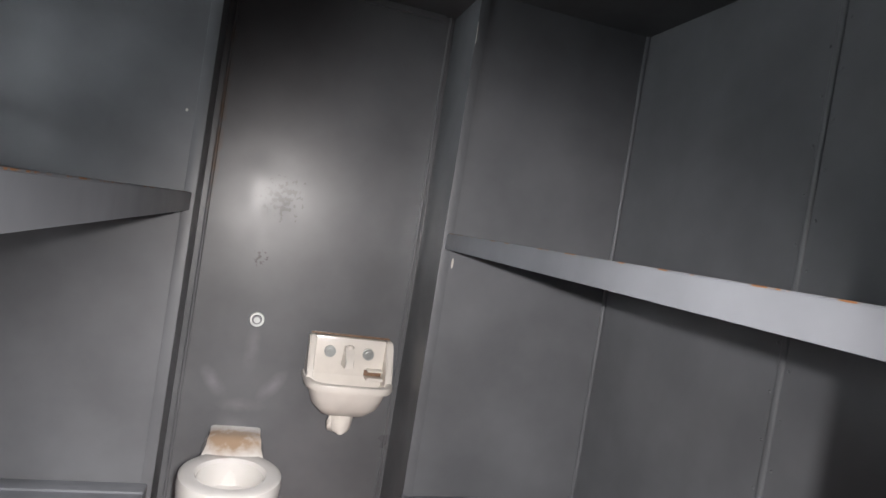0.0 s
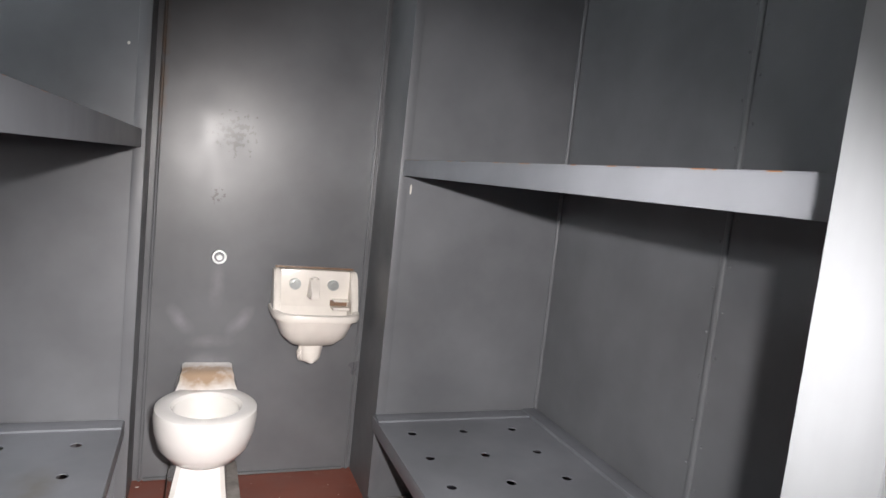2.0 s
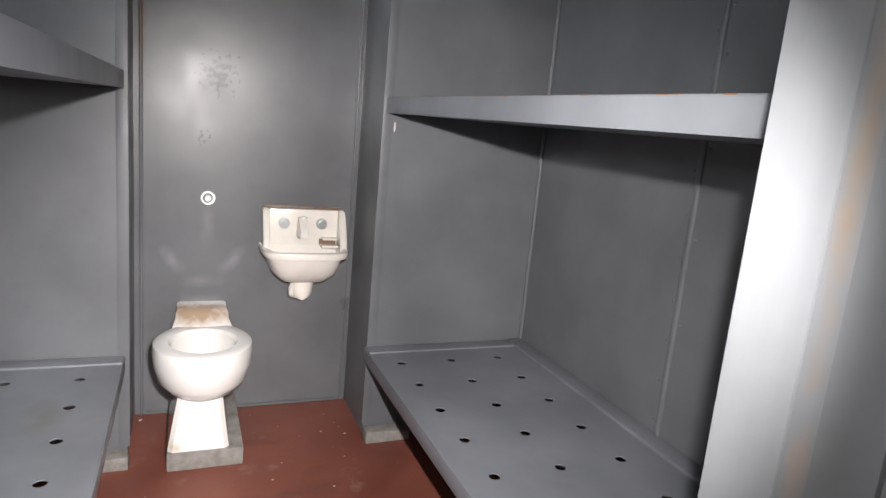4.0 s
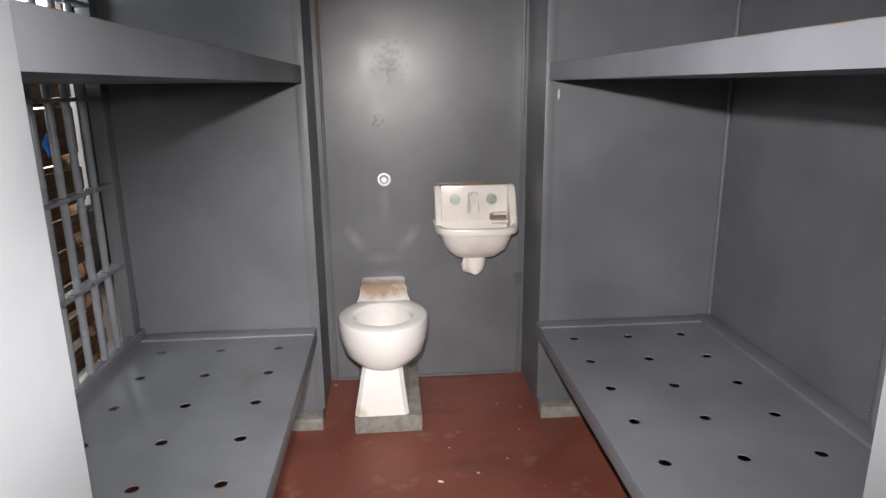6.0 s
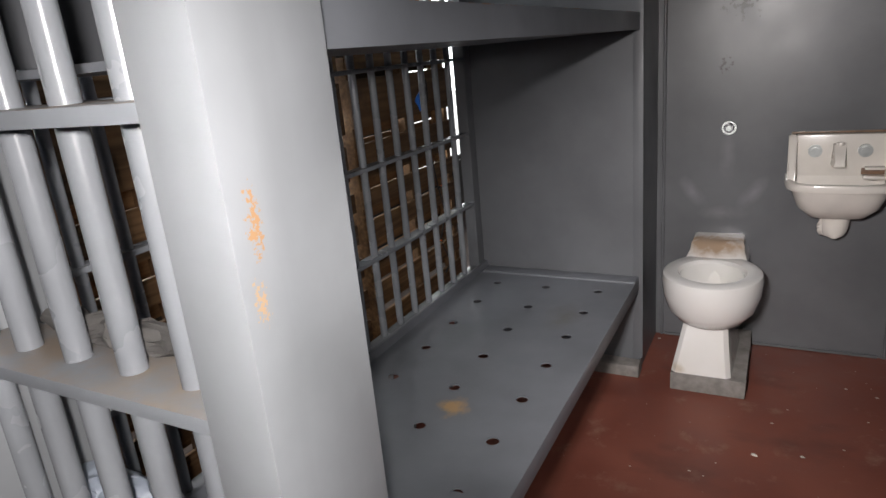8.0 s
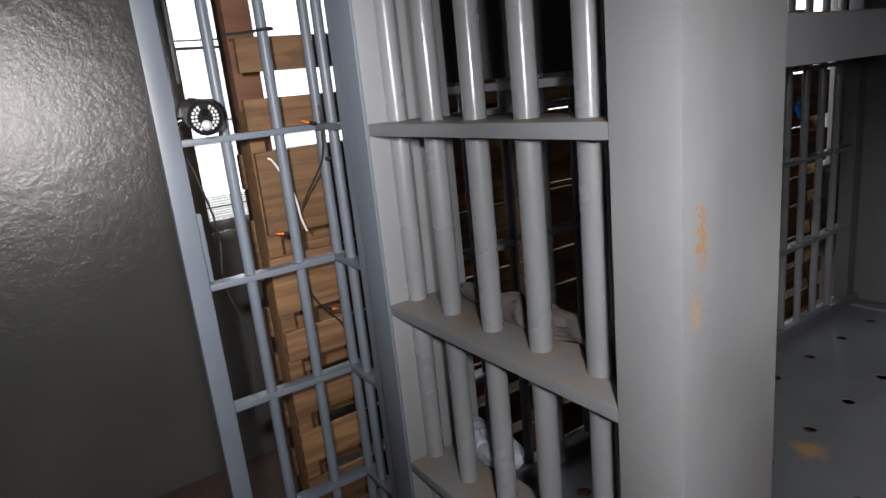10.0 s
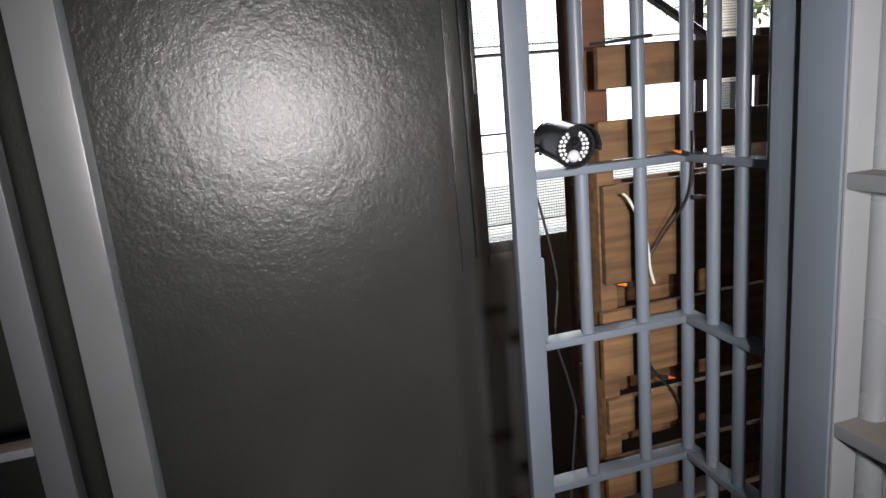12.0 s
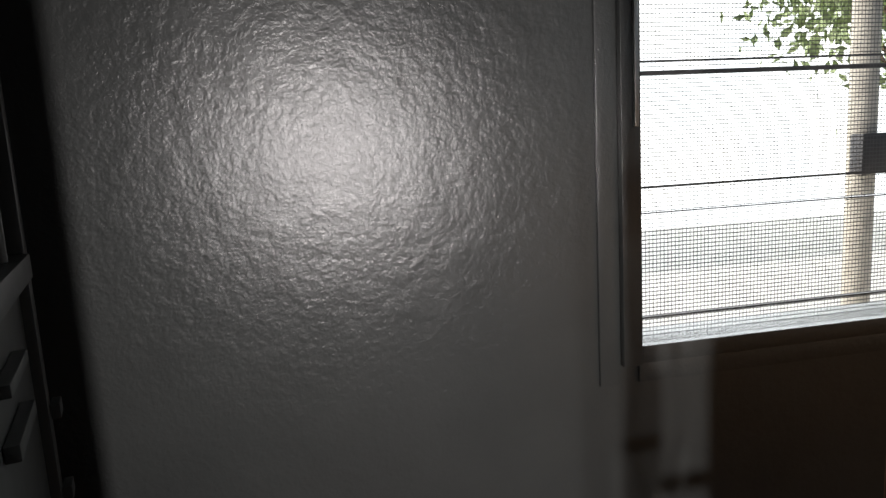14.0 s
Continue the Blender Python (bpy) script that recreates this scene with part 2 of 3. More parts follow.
mat_ground = plain("pale_gravel", (0.78, 0.76, 0.72), 0.9, var=0.15, scale=3, bump=0.3)
mat_yardpost = plain("weathered_beige_paint", (0.62, 0.56, 0.47), 0.8, var=0.15, scale=9, bump=0.3)
mat_leaf = plain("leaf_green", (0.32, 0.38, 0.18), 0.6, var=0.45, scale=6, bump=0)
mat_bark = plain("bark", (0.16, 0.11, 0.075), 0.9, var=0.3, scale=20, bump=0.5)


# ---- mesh helpers ----
def box(x0, x1, y0, y1, z0, z1, bevel=0.0, bm=None):
    own = bm is None
    bm = bm or bmesh.new()
    c = Vector(((x0 + x1) / 2, (y0 + y1) / 2, (z0 + z1) / 2))
    got = bmesh.ops.create_cube(bm, size=1, matrix=Matrix.Translation(c) @ Matrix.Diagonal((x1 - x0, y1 - y0, z1 - z0, 1)))
    if bevel and own:
        bmesh.ops.bevel(bm, geom=bm.edges[:], offset=bevel, segments=2, profile=0.6, affect="EDGES", clamp_overlap=True)
    return bm


def rod(a, b, r, seg=12, bm=None, r2=None):
    bm = bm or bmesh.new()
    a, b = Vector(a), Vector(b)
    m = Matrix.Translation((a + b) / 2) @ (b - a).to_track_quat("Z", "Y").to_matrix().to_4x4()
    bmesh.ops.create_cone(bm, cap_ends=True, segments=seg, radius1=r, radius2=r if r2 is None else r2, depth=(b - a).length, matrix=m)
    return bm


def ball(c, r, sx=1, sy=1, sz=1, seg=14, bm=None):
    bm = bm or bmesh.new()
    bmesh.ops.create_uvsphere(bm, u_segments=seg, v_segments=max(6, seg // 2), radius=r, matrix=Matrix.Translation(c) @ Matrix.Diagonal((sx, sy, sz, 1)))
    return bm


def loft(rings, cap=(True, True), bm=None):
    """Skin closed rings of equal length."""
    bm = bm or bmesh.new()
    vs = [[bm.verts.new(p) for p in ring] for ring in rings]
    n = len(vs[0])
    for a, b in zip(vs, vs[1:]):
        for i in range(n):
            bm.faces.new((a[i], a[(i + 1) % n], b[(i + 1) % n], b[i]))
    if cap[0]:
        bm.faces.new(vs[0][::-1])
    if cap[1]:
        bm.faces.new(vs[-1])
    return bm


def mesh_of(name, bm, material, smooth=True):
    bmesh.ops.recalc_face_normals(bm, faces=bm.faces[:])
    me = bpy.data.meshes.new(name)
    bm.to_mesh(me)
    bm.free()
    me.materials.append(material)
    if smooth:
        me.shade_smooth()
        me.set_sharp_from_angle(angle=radians(38))
    return me


def thing(name, at, label, category, group="", kind=""):
    """An Empty at the thing's base, to hold its parts."""
    ob = new(name)
    ob.empty_display_size = 0.05
    ob.matrix_basis = Matrix.Translation(at)
    return tagged(ob, label, category, group, kind)


def part(name, bm, material, parent=None, label="", smooth=True, mesh=None):
    """One mesh, given in world coordinates, under a thing or a part."""
    ob = new(name, mesh or mesh_of(name, bm, material, smooth))
    if parent:
        ob.parent = parent
        ob.matrix_parent_inverse = world_of(parent).inverted()
    return tagged(ob, label)


def world_of(ob):
    if not ob.parent:
        return ob.matrix_basis.copy()
    return world_of(ob.parent) @ ob.matrix_parent_inverse @ ob.matrix_basis


def cable(name, pts, r, material, parent, label=""):
    """A round cable along smooth points, as a mesh."""
    pts = [Vector(p) for p in pts]
    dense = []
    for i in range(len(pts) - 1):
        p0, p1, p2, p3 = pts[max(0, i - 1)], pts[i], pts[i + 1], pts[min(len(pts) - 1, i + 2)]
        for s in range(6):
            u = s / 6
            dense.append(0.5 * ((2 * p1) + (p2 - p0) * u + (2 * p0 - 5 * p1 + 4 * p2 - p3) * u * u + (3 * p1 - p0 - 3 * p2 + p3) * u ** 3))
    dense.append(pts[-1])
    rings = []
    for i, p in enumerate(dense):
        d = (dense[min(i + 1, len(dense) - 1)] - dense[max(i - 1, 0)]).normalized()
        q = d.to_track_quat("Z", "Y")
        rings.append([p + q @ Vector((r * math.cos(a), r * math.sin(a), 0)) for a in (0, 1.047, 2.094, 3.142, 4.189, 5.236)])
    return part(name, loft(rings), material, parent, label)


def structure(name, bm, material, label, category, smooth=True):
    return tagged(part(name, bm, material, None, label, smooth), "", category, "", "structure")


# ---- the shell ----
TOP = 2.568
structure("floor", box(-2.72, 2.6, -1.62, 5.72, -0.12, 0.0), mat_floor, "worn red-painted concrete floor with paint chips", "floor", False)
# thin dark brown sheet laid over the red floor along the passage
structure("floor_passage", box(-2.671, -1.66, -0.35, 5.599, 0.0005, 0.004), mat_brown_floor, "dark brown concrete floor of the passage", "floor", False)
structure("ceiling", box(-2.72, 2.6, -1.62, 5.72, TOP, TOP + 0.1), mat_ceiling, "dark grey painted steel ceiling", "ceiling", False)
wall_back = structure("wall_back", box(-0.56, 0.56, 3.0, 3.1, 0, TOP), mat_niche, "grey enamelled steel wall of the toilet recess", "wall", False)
for name, x0, x1 in (("wall_end_left", -1.31, -0.5), ("wall_end_right", 0.5, 1.39)):
    structure(name, box(x0, x1, 2.59, 3.0, 0, TOP), mat_grey, "grey enamelled steel end wall behind the bunks", "wall", False)
wall_right = structure("wall_right", box(1.29, 1.39, 0.48, 2.59, 0, TOP), mat_grey, "grey riveted steel side wall of the cell", "wall", False)
structure("wall_front_right", box(0.52, 2.6, 0.36, 0.48, 0, TOP), mat_grey, "grey steel front wall of the cell", "wall", False)
structure("wall_corridor", box(-2.72, 2.6, -1.62, -1.5, 0, TOP), mat_corridor, "plain grey wall of the corridor", "wall", False)
structure("wall_corridor_end", box(2.5, 2.6, -1.5, 0.36, 0, TOP), mat_corridor, "plain grey end wall of the corridor", "wall", False)
structure("wall_passage", box(-1.31, -1.21, 3.0, 5.6, 0, TOP), mat_corridor, "plain grey wall along the passage", "wall", False)
structure("wall_far", box(-2.672, -1.31, 5.6, 5.72, 0, TOP), mat_corridor, "plain grey wall closing the passage", "wall", False)

# outer wall with the long window opening
WX, WY0, WY1, WZ0, WZ1 = -2.672, 0.327, 3.30, 1.084, 2.25
bm = box(WX - 0.12, WX, -1.62, WY0, 0, TOP)
box(WX - 0.12, WX, WY0, WY1, 0, WZ0, bm=bm)
box(WX - 0.12, WX, WY0, WY1, WZ1, TOP, bm=bm)
box(WX - 0.12, WX, WY1, 4.1, 0, TOP, bm=bm)
box(WX - 0.12, WX, 4.1, 5.5, 0, 0.5, bm=bm)
box(WX - 0.12, WX, 4.1, 5.5, 2.2, TOP, bm=bm)
box(WX - 0.12, WX, 5.5, 5.72, 0, TOP, bm=bm)
structure("wall_outer", bm, mat_dark, "dark grey glossy rough plaster wall", "wall", False)

window = thing("window_1", (WX, 1.65, WZ0), "screened window in a dark grey painted frame", "window", kind="structure")
for nm, y0, y1, z0, z1, d in (("casing", WY0 - 0.105, WY0 - 0.05, WZ0 - 0.10, WZ1 + 0.1, 0.012), ("casing", WY0 - 0.05, WY0, WZ0 - 0.05, WZ1 + 0.05, 0.03),
                              ("sill", WY0, WY1, WZ0 - 0.045, WZ0, 0.03), ("casing", WY0, WY1, WZ0 - 0.10, WZ0 - 0.047, 0.012),
                              ("head", WY0, WY1, WZ1, WZ1 + 0.05, 0.03)):
    part(nm, box(WX + 0.001, WX + d, y0, y1, z0, z1, 0.003), mat_dark, window)
part("window_frame", box(WX - 0.06, WX - 0.03, WY0, WY0 + 0.014, WZ0, WZ1, 0.002), mat_trim, window)
part("catch", box(WX + 0.03, WX + 0.04, WY0 - 0.02, WY0 - 0.008, 1.62, 1.98, 0.003), mat_chrome, window)
for y in (1.28, 2.1):
    part("mullion", box(WX - 0.09, WX - 0.03, y - 0.02, y + 0.02, WZ0, WZ1, 0.003), mat_trim, window)
for z, t in ((1.467, 0.006), (1.40, 0.004), (1.755, 0.01), (1.785, 0.004), (1.12, 0.006)):
    part("glazing_bar", box(WX - 0.10, WX - 0.085, WY0, WY1, z - t / 2, z + t / 2), mat_trim, window, smooth=False)
bm = bmesh.new()
wire, pitch = 0.0008, 0.0105


def strip(bm, a, b, c, d):
    bm.faces.new([bm.verts.new(p) for p in (a, b, c, d)])


sx = WX - 0.05
for i in range(int((WY1 - WY0) / pitch)):
    y = WY0 + i * pitch
    strip(bm, (sx, y - wire, WZ0), (sx, y + wire, WZ0), (sx, y + wire, WZ1), (sx, y - wire, WZ1))
for i in range(int((WZ1 - WZ0) / pitch)):
    z = WZ0 + i * pitch
    strip(bm, (sx + 0.0003, WY0, z - wire * 1.5), (sx + 0.0003, WY1, z - wire * 1.5), (sx + 0.0003, WY1, z + wire * 1.5), (sx + 0.0003, WY0, z + wire * 1.5))
tagged(part("insect_screen", bm, mat_screen, window, "fine grey insect screen", smooth=False), kind="stuff")

window = thing("window_2", (WX, 4.8, 0.5), "tall open window at the end of the passage", "window", kind="structure")
for y0, y1, z0, z1 in ((4.1, 4.14, 0.5, 2.2), (5.46, 5.5, 0.5, 2.2), (4.14, 5.46, 0.5, 0.54), (4.14, 5.46, 2.16, 2.2)):
    part("window_frame", box(WX - 0.08, WX - 0.03, y0, y1, z0, z1, 0.003), mat_trim, window)

# rounded seams with staggered rivets over the sheet joints
RIVET = mesh_of("rivet", ball((0, 0, 0), 0.0055, 1, 1, 0.6, 8), mat_grey)
for y in (1.565, 0.95):
    ridge = [[(1.290 - 0.008 * math.sin(math.pi * i / 10) ** 0.7, y - 0.012 * math.cos(math.pi * i / 10), z) for i in range(11)] for z in (0.02, TOP - 0.02)]
    s = part("seam_ridge", loft(ridge), mat_grey, wall_right)
    for i in range(28):
        ob = part("rivet", None, None, s, mesh=RIVET)
        ob.matrix_basis = pose(1.2895, y + (0.028 if i % 2 else -0.028), 0.42 + i * 0.075, 0, -90, 0)
part("corner_bead", rod((1.284, 2.584, 0.0), (1.284, 2.584, TOP - 0.001), 0.010, 14), mat_grey, wall_right)
for s in (-1, 1):
    x = s * (0.479 if s > 0 else 0.470)
    part("corner_bead", rod((x, 2.997, 0.0), (x, 2.997, TOP - 0.001), 0.008, 16), mat_niche, wall_back)
part("top_bead", box(-0.45, 0.45, 2.975, 2.999, TOP - 0.03, TOP - 0.001, 0.004), mat_niche, wall_back)
for s, nm in ((-1, "trim_niche_left"), (1, "trim_niche_right")):
    bm = box(min(s * 0.488, s * 0.53), max(s * 0.488, s * 0.53), 2.5835, 2.589, 0.06, TOP - 0.001, 0.002)
    structure(nm, bm, mat_grey, "grey steel angle edging the toilet recess", "trim")
    cb = thing("cement_footing", (s * 0.58, 2.55, 0), "rough bare cement patch under the steel wall", "footing", kind="structure")
    bm = box(min(s * 0.49, s * 0.70), max(s * 0.49, s * 0.70), 2.50, 2.587, 0.0005, 0.055, 0.008)
    for v in bm.verts:
        v.co += 0.012 * noise.noise_vector(v.co * 17) * (1 if v.co.z > 0.02 else 0.5)
        v.co.z = max(v.co.z, 0.0006)
    part("cement", bm, mat_concrete, cb)
structure("baseboard", box(-0.455, 0.455, 2.985, 2.999, 0.001, 0.014, 0.004), mat_niche, "grey painted fillet along the floor", "baseboard")


# ---- bunks ----
def holed_sheet(x0, x1, y0, y1, z, xs, ys, r, px, py):
    """A steel sheet with round punched holes; each hole sits in a cell px by py."""
    bm = bmesh.new()
    gx = [x0] + [xs[0] - px / 2 + i * px for i in range(len(xs) + 1)] + [x1]
    gy = [y0] + [ys[0] - py / 2 + i * py for i in range(len(ys) + 1)] + [y1]
    seg = 20
    for i in range(len(gx) - 1):
        for j in range(len(gy) - 1):
            a, b, c, d = gx[i], gx[i + 1], gy[j], gy[j + 1]
            if b - a < 1e-4 or d - c < 1e-4:
                continue
            if 0 < i <= len(xs) and 0 < j <= len(ys):
                cx, cy = (a + b) / 2, (c + d) / 2
                outer, top, low = [], [], []
                for s in range(seg):
                    th = 2 * math.pi * (s + 0.5) / seg
                    u, v = math.cos(th), math.sin(th)
                    q = min((b - a) / 2 / max(abs(u), 1e-6), (d - c) / 2 / max(abs(v), 1e-6))
                    outer.append(bm.verts.new((cx + q * u, cy + q * v, z)))
                    top.append(bm.verts.new((cx + r * u, cy + r * v, z)))
                    low.append(bm.verts.new((cx + r * u, cy + r * v, z - 0.004)))
                for s in range(seg):
                    e = (s + 1) % seg
                    bm.faces.new((outer[s], outer[e], top[e], top[s]))
                    bm.faces.new((top[s], top[e], low[e], low[s]))
                for sx_, sy_ in ((b, d), (a, d), (a, c), (b, c)):
                    th = math.atan2(sy_ - cy, sx_ - cx) % (2 * math.pi)
                    s = int(th / (2 * math.pi) * seg - 0.5) % seg
                    bm.faces.new((outer[s], bm.verts.new((sx_, sy_, z)), outer[(s + 1) % seg]))
            else:
                strip(bm, (a, c, z), (b, c, z), (b, d, z), (a, d, z))
    bmesh.ops.remove_doubles(bm, verts=bm.verts[:], dist=0.0001)
    return bm


def lower_bunk(side):
    """side 1: the bunk along the sheet wall; -1: the one along the bars."""
    if side > 0:
        lo, hi, edge, wall, z, xs = 0.478, 1.215, 0.478, 1.288, 0.437, [0.594, 0.8275, 1.061]
    else:
        lo, hi, edge, wall, z, xs = -1.232, -0.508, -0.508, -1.250, 0.449, [-1.1, -0.8685, -0.637]
    b = thing("lower_bunk", ((lo + hi) / 2, 1.55, 0), "grey painted steel bunk sheet with round drain holes", "bunk", "steel bunks in the cell")
    ys = [2.386 - 0.2297 * i for i in range(8)][::-1]
    part("sleeping_sheet", holed_sheet(lo, hi, 0.50, 2.508, z, xs, ys, 0.0185, xs[1] - xs[0], 0.2297), mat_bunk, b, smooth=False)
    part("front_flange", box(edge - 0.003, edge + 0.003, 0.50, 2.586, z - 0.058, z + 0.003, 0.0015), mat_bunk, b)
    part("head_rim", box(lo + 0.004, hi, 2.508, 2.587, z - 0.02, z + 0.008, 0.004), mat_bunk, b)
    part("wall_rim", box(min(wall, hi), max(wall, hi), 0.50, 2.587, z - 0.02, z + 0.014, 0.005) if side > 0
         else box(wall, lo, 0.50, 2.587, z - 0.04, z + 0.035, 0.005), mat_bunk, b)
    for y in (1.0, 1.9):
        part("bearer", box(lo + 0.01, hi - 0.01, y - 0.02, y + 0.02, z - 0.055, z - 0.006), mat_bunk, b, smooth=False)
    part("foot_plate", box(lo + 0.012, hi - 0.01, 0.505, 0.513, z - 0.14, z - 0.006), mat_bunk, b, smooth=False)
    return b


def upper_bunk(side):
    x_in, x_out = side * 0.502, side * (1.288 if side > 0 else 1.245)
    lo, hi = min(x_in, x_out), max(x_in, x_out)
    b = thing("upper_bunk", (side * 0.9, 1.55, 1.495), "grey painted steel upper bunk with a boxed edge", "bunk", "steel bunks in the cell")
    part("sleeping_sheet", box(lo + 0.007, hi - 0.007, 0.50, 2.586, 1.498, 1.512), mat_bunk, b, smooth=False)
    part("front_flange", box(min(x_in, x_in + side * 0.006), max(x_in, x_in + side * 0.006), 0.497, 2.587, 1.496, 1.561, 0.002), mat_bunk, b)
    part("flange_lip", box(min(x_in + side * 0.0065, x_in + side * 0.035), max(x_in + side * 0.0065, x_in + side * 0.035), 0.50, 2.586, 1.554, 1.5635, 0.001), mat_rust_edge, b, "edge worn to rust")
    return b


mat_rust_edge = paint("worn_bunk_edge", (0.18, 0.19, 0.21), 0.5, 0.3, rust=0.20)
for side in (-1, 1):
    lower_bunk(side)
    upper_bunk(side)


# ---- bars and frames ----
BARS = {}


def bar(parent, x, y, z0, z1, r, material):
    key = (round(z1 - z0, 4), r, material.name)
    if key not in BARS:
        BARS[key] = mesh_of("bar", rod((0, 0, 0), (0, 0, z1 - z0), r, 16), material)
    ob = part("bar", None, None, parent, mesh=BARS[key])
    ob.matrix_basis = Matrix.Translation((x, y, z0))
    return ob


# the two door posts
lp = thing("door_post", (-0.5, 0.39, 0), "pale grey boxed steel door post with rust spots", "post", "cell door posts")
part("post_casing", box(-0.552, -0.455, 0.301, 0.497, 0.0, TOP - 0.001, 0.003), mat_frame, lp)
rp = thing("door_post", (0.43, 0.4, 0), "pale grey boxed steel door post with a worn rusty groove", "post", "cell door posts")
part("post_casing", box(0.335, 0.519, 0.378, 0.480, 0.0, TOP - 0.001, 0.003), mat_frame, rp)
part("worn_groove", box(0.3385, 0.519, 0.342, 0.378, 0.0, TOP - 0.001, 0.0008), mat_frame, rp, "worn groove showing rust")
part("stop_casing", box(0.334, 0.519, 0.272, 0.342, 0.0, TOP - 0.001, 0.003), mat_frame, rp)
part("track_casing", box(0.337, 0.519, 0.17, 0.2695, 0.0, TOP - 0.001, 0.003), mat_frame, rp)

# barred panel beside the door
bp = thing("barred_panel", (-0.85, 0.39, 0), "grey steel barred panel with dusty flat rails", "grille")
for z in (0.36, 0.722, 1.086, 1.449, 1.81, 2.17):
    part("rail", box(-1.141, -0.553, 0.303, 0.435, z - 0.011, z + 0.011, 0.002), mat_rail, bp, "flat rail covered in dust")
for i in range(5):
    bar(bp, -0.637 - 0.1243 * i, 0.365, 0.0, TOP, 0.0195, mat_bars)
part("end_plate", box(-1.1465, -1.1415, 0.303, 0.494, 0, TOP - 0.001, 0.001), mat_frame, bp)

cp = thing("corner_post", (-1.22, 0.38, 0), "blue-grey channelled steel corner post", "post")
part("front_channel", box(-1.222, -1.1475, 0.299, 0.494, 0, TOP - 0.001, 0.003), mat_gate, cp)
part("side_channel", box(-1.292, -1.2245, 0.317, 0.476, 0, TOP - 0.001, 0.003), mat_gate, cp)
part("edge_angle", box(-1.322, -1.2945, 0.365, 0.445, 0, TOP - 0.001, 0.003), mat_gate, cp)

# side of the cell: bars over the lower and upper bunk
sg = thing("side_grille", (-1.275, 1.5, 0), "grey steel bars along the open side of the cell", "grille")
for z in (0.466, 0.786, 1.114, 1.445, 1.78, 2.12):
    part("rail", box(-1.299, -1.2515, 0.497, 2.52, z - 0.007, z + 0.007, 0.002), mat_bars, sg)
y = 2.405
while y > 0.56:
    bar(sg, -1.275, y, 0.0, TOP, 0.0135, mat_bars)
    y -= 0.1185
part("end_plate", box(-1.305, -1.2515, 2.522, 2.587, 0, TOP - 0.001, 0.003), mat_grey, sg)

# front part is the sheet itself; the unseen rear length is added to block daylight
part("guard_sheet", box(-1.2505, -1.2465, 0.497, 1.72, 1.52, TOP - 0.001), mat_grey, sg, "plain grey steel sheet behind the upper bunk, lengthened to block daylight", smooth=False)

# corridor grille, its gate opening and the swung gate
gg = thing("gate_grille", (-1.61, 0.25, 0), "blue-grey steel bar grille beside the corridor gate", "grille")
for z in (0.44, 0.775, 1.10, 1.447, 1.95, 2.3):
    part("rail", box(-1.632, -1.592, 0.061, 0.428, z - 0.008, z + 0.008, 0.002), mat_gate, gg)
    part("rail", box(-1.591, -1.323, 0.388, 0.428, z - 0.008, z + 0.008, 0.002), mat_gate, gg)
for x, y in ((-1.612, 0.165), (-1.612, 0.297), (-1.612, 0.408), (-1.530, 0.408), (-1.452, 0.408), (-1.375, 0.408)):
    bar(gg, x, y, 0.0, TOP, 0.0135, mat_gate)
gpost = part("gate_post", box(-1.614, -1.588, 0.012, 0.060, 0, TOP - 0.001, 0.003), mat_gate, gg)
part("strike_plate", box(-1.624, -1.610, 0.061, 0.076, 1.11, 1.28, 0.002), mat_gate, gpost)

jm = thing("gate_jamb", (-1.62, -0.72, 0), "pale grey painted steel gate jamb", "post")
part("jamb_casing", box(-1.645, -1.585, -0.762, -0.692, 0, TOP - 0.001, 0.003), mat_jamb, jm)
sb = thing("side_bars", (-1.5, -1.1, 0), "grey steel bars beyond the gate jamb", "grille")
part("stile", box(-1.635, -1.590, -0.862, -0.815, 0.0, TOP - 0.001, 0.003), mat_grey, sb)
for z in (0.775, 1.10, 1.447):
    part("rail", box(-1.632, -1.592, -1.498, -0.863, z - 0.008, z + 0.008, 0.002), mat_rail, sb)
for i in range(5):
    bar(sb, -1.612, -0.975 - 0.117 * i, 0.0, TOP, 0.0135, mat_gate)


mat_leafgate = paint("dark_gate_enamel", (0.060, 0.063, 0.060), 0.36, 0.3)


def gate():
    """The gate leaf, standing open into the passage."""
    g = thing("gate_leaf", (-1.66, -0.74, 0), "open grey steel gate with barred top and slotted plate", "gate")
    turn = Matrix.Translation((-1.662, -0.735, 0)) @ Matrix.Rotation(radians(180 + 16.5), 4, "Z")
    w = 0.92

    def leaf(name, bm, material, parent=g, label=""):
        bm.transform(turn)
        return part(name, bm, material, parent, label)

    for x in (0.0, w - 0.045):
        leaf("stile", box(x, x + 0.045, -0.022, 0.022, 0.02, 2.2, 0.003), mat_leafgate)
    for z in (0.02, 1.40, 1.78, 2.155):
        leaf("gate_rail", box(0.046, w - 0.046, -0.03, 0.03, z, z + 0.045, 0.003), mat_leafgate)
    plate = leaf("lower_plate", box(0.046, w - 0.046, -0.004, 0.004, 0.066, 1.399), mat_leafgate)
    leaf("slot_frame", box(0.50, 0.70, -0.026, -0.005, 1.20, 1.225, 0.003), mat_leafgate, plate)
    leaf("slot_frame", box(0.50, 0.70, -0.026, -0.005, 1.29, 1.31, 0.003), mat_leafgate, plate)
    for z in (1.12, 0.95):
        leaf("hinge_lug", box(w - 0.03, w + 0.02, -0.04, -0.023, z, z + 0.03, 0.003), mat_leafgate, plate)
    for i in range(7):
        leaf("gate_bar", rod((0.11 + i * 0.107, 0, 1.446), (0.11 + i * 0.107, 0, 2.154), 0.012), mat_leafgate)
    return g


gate()


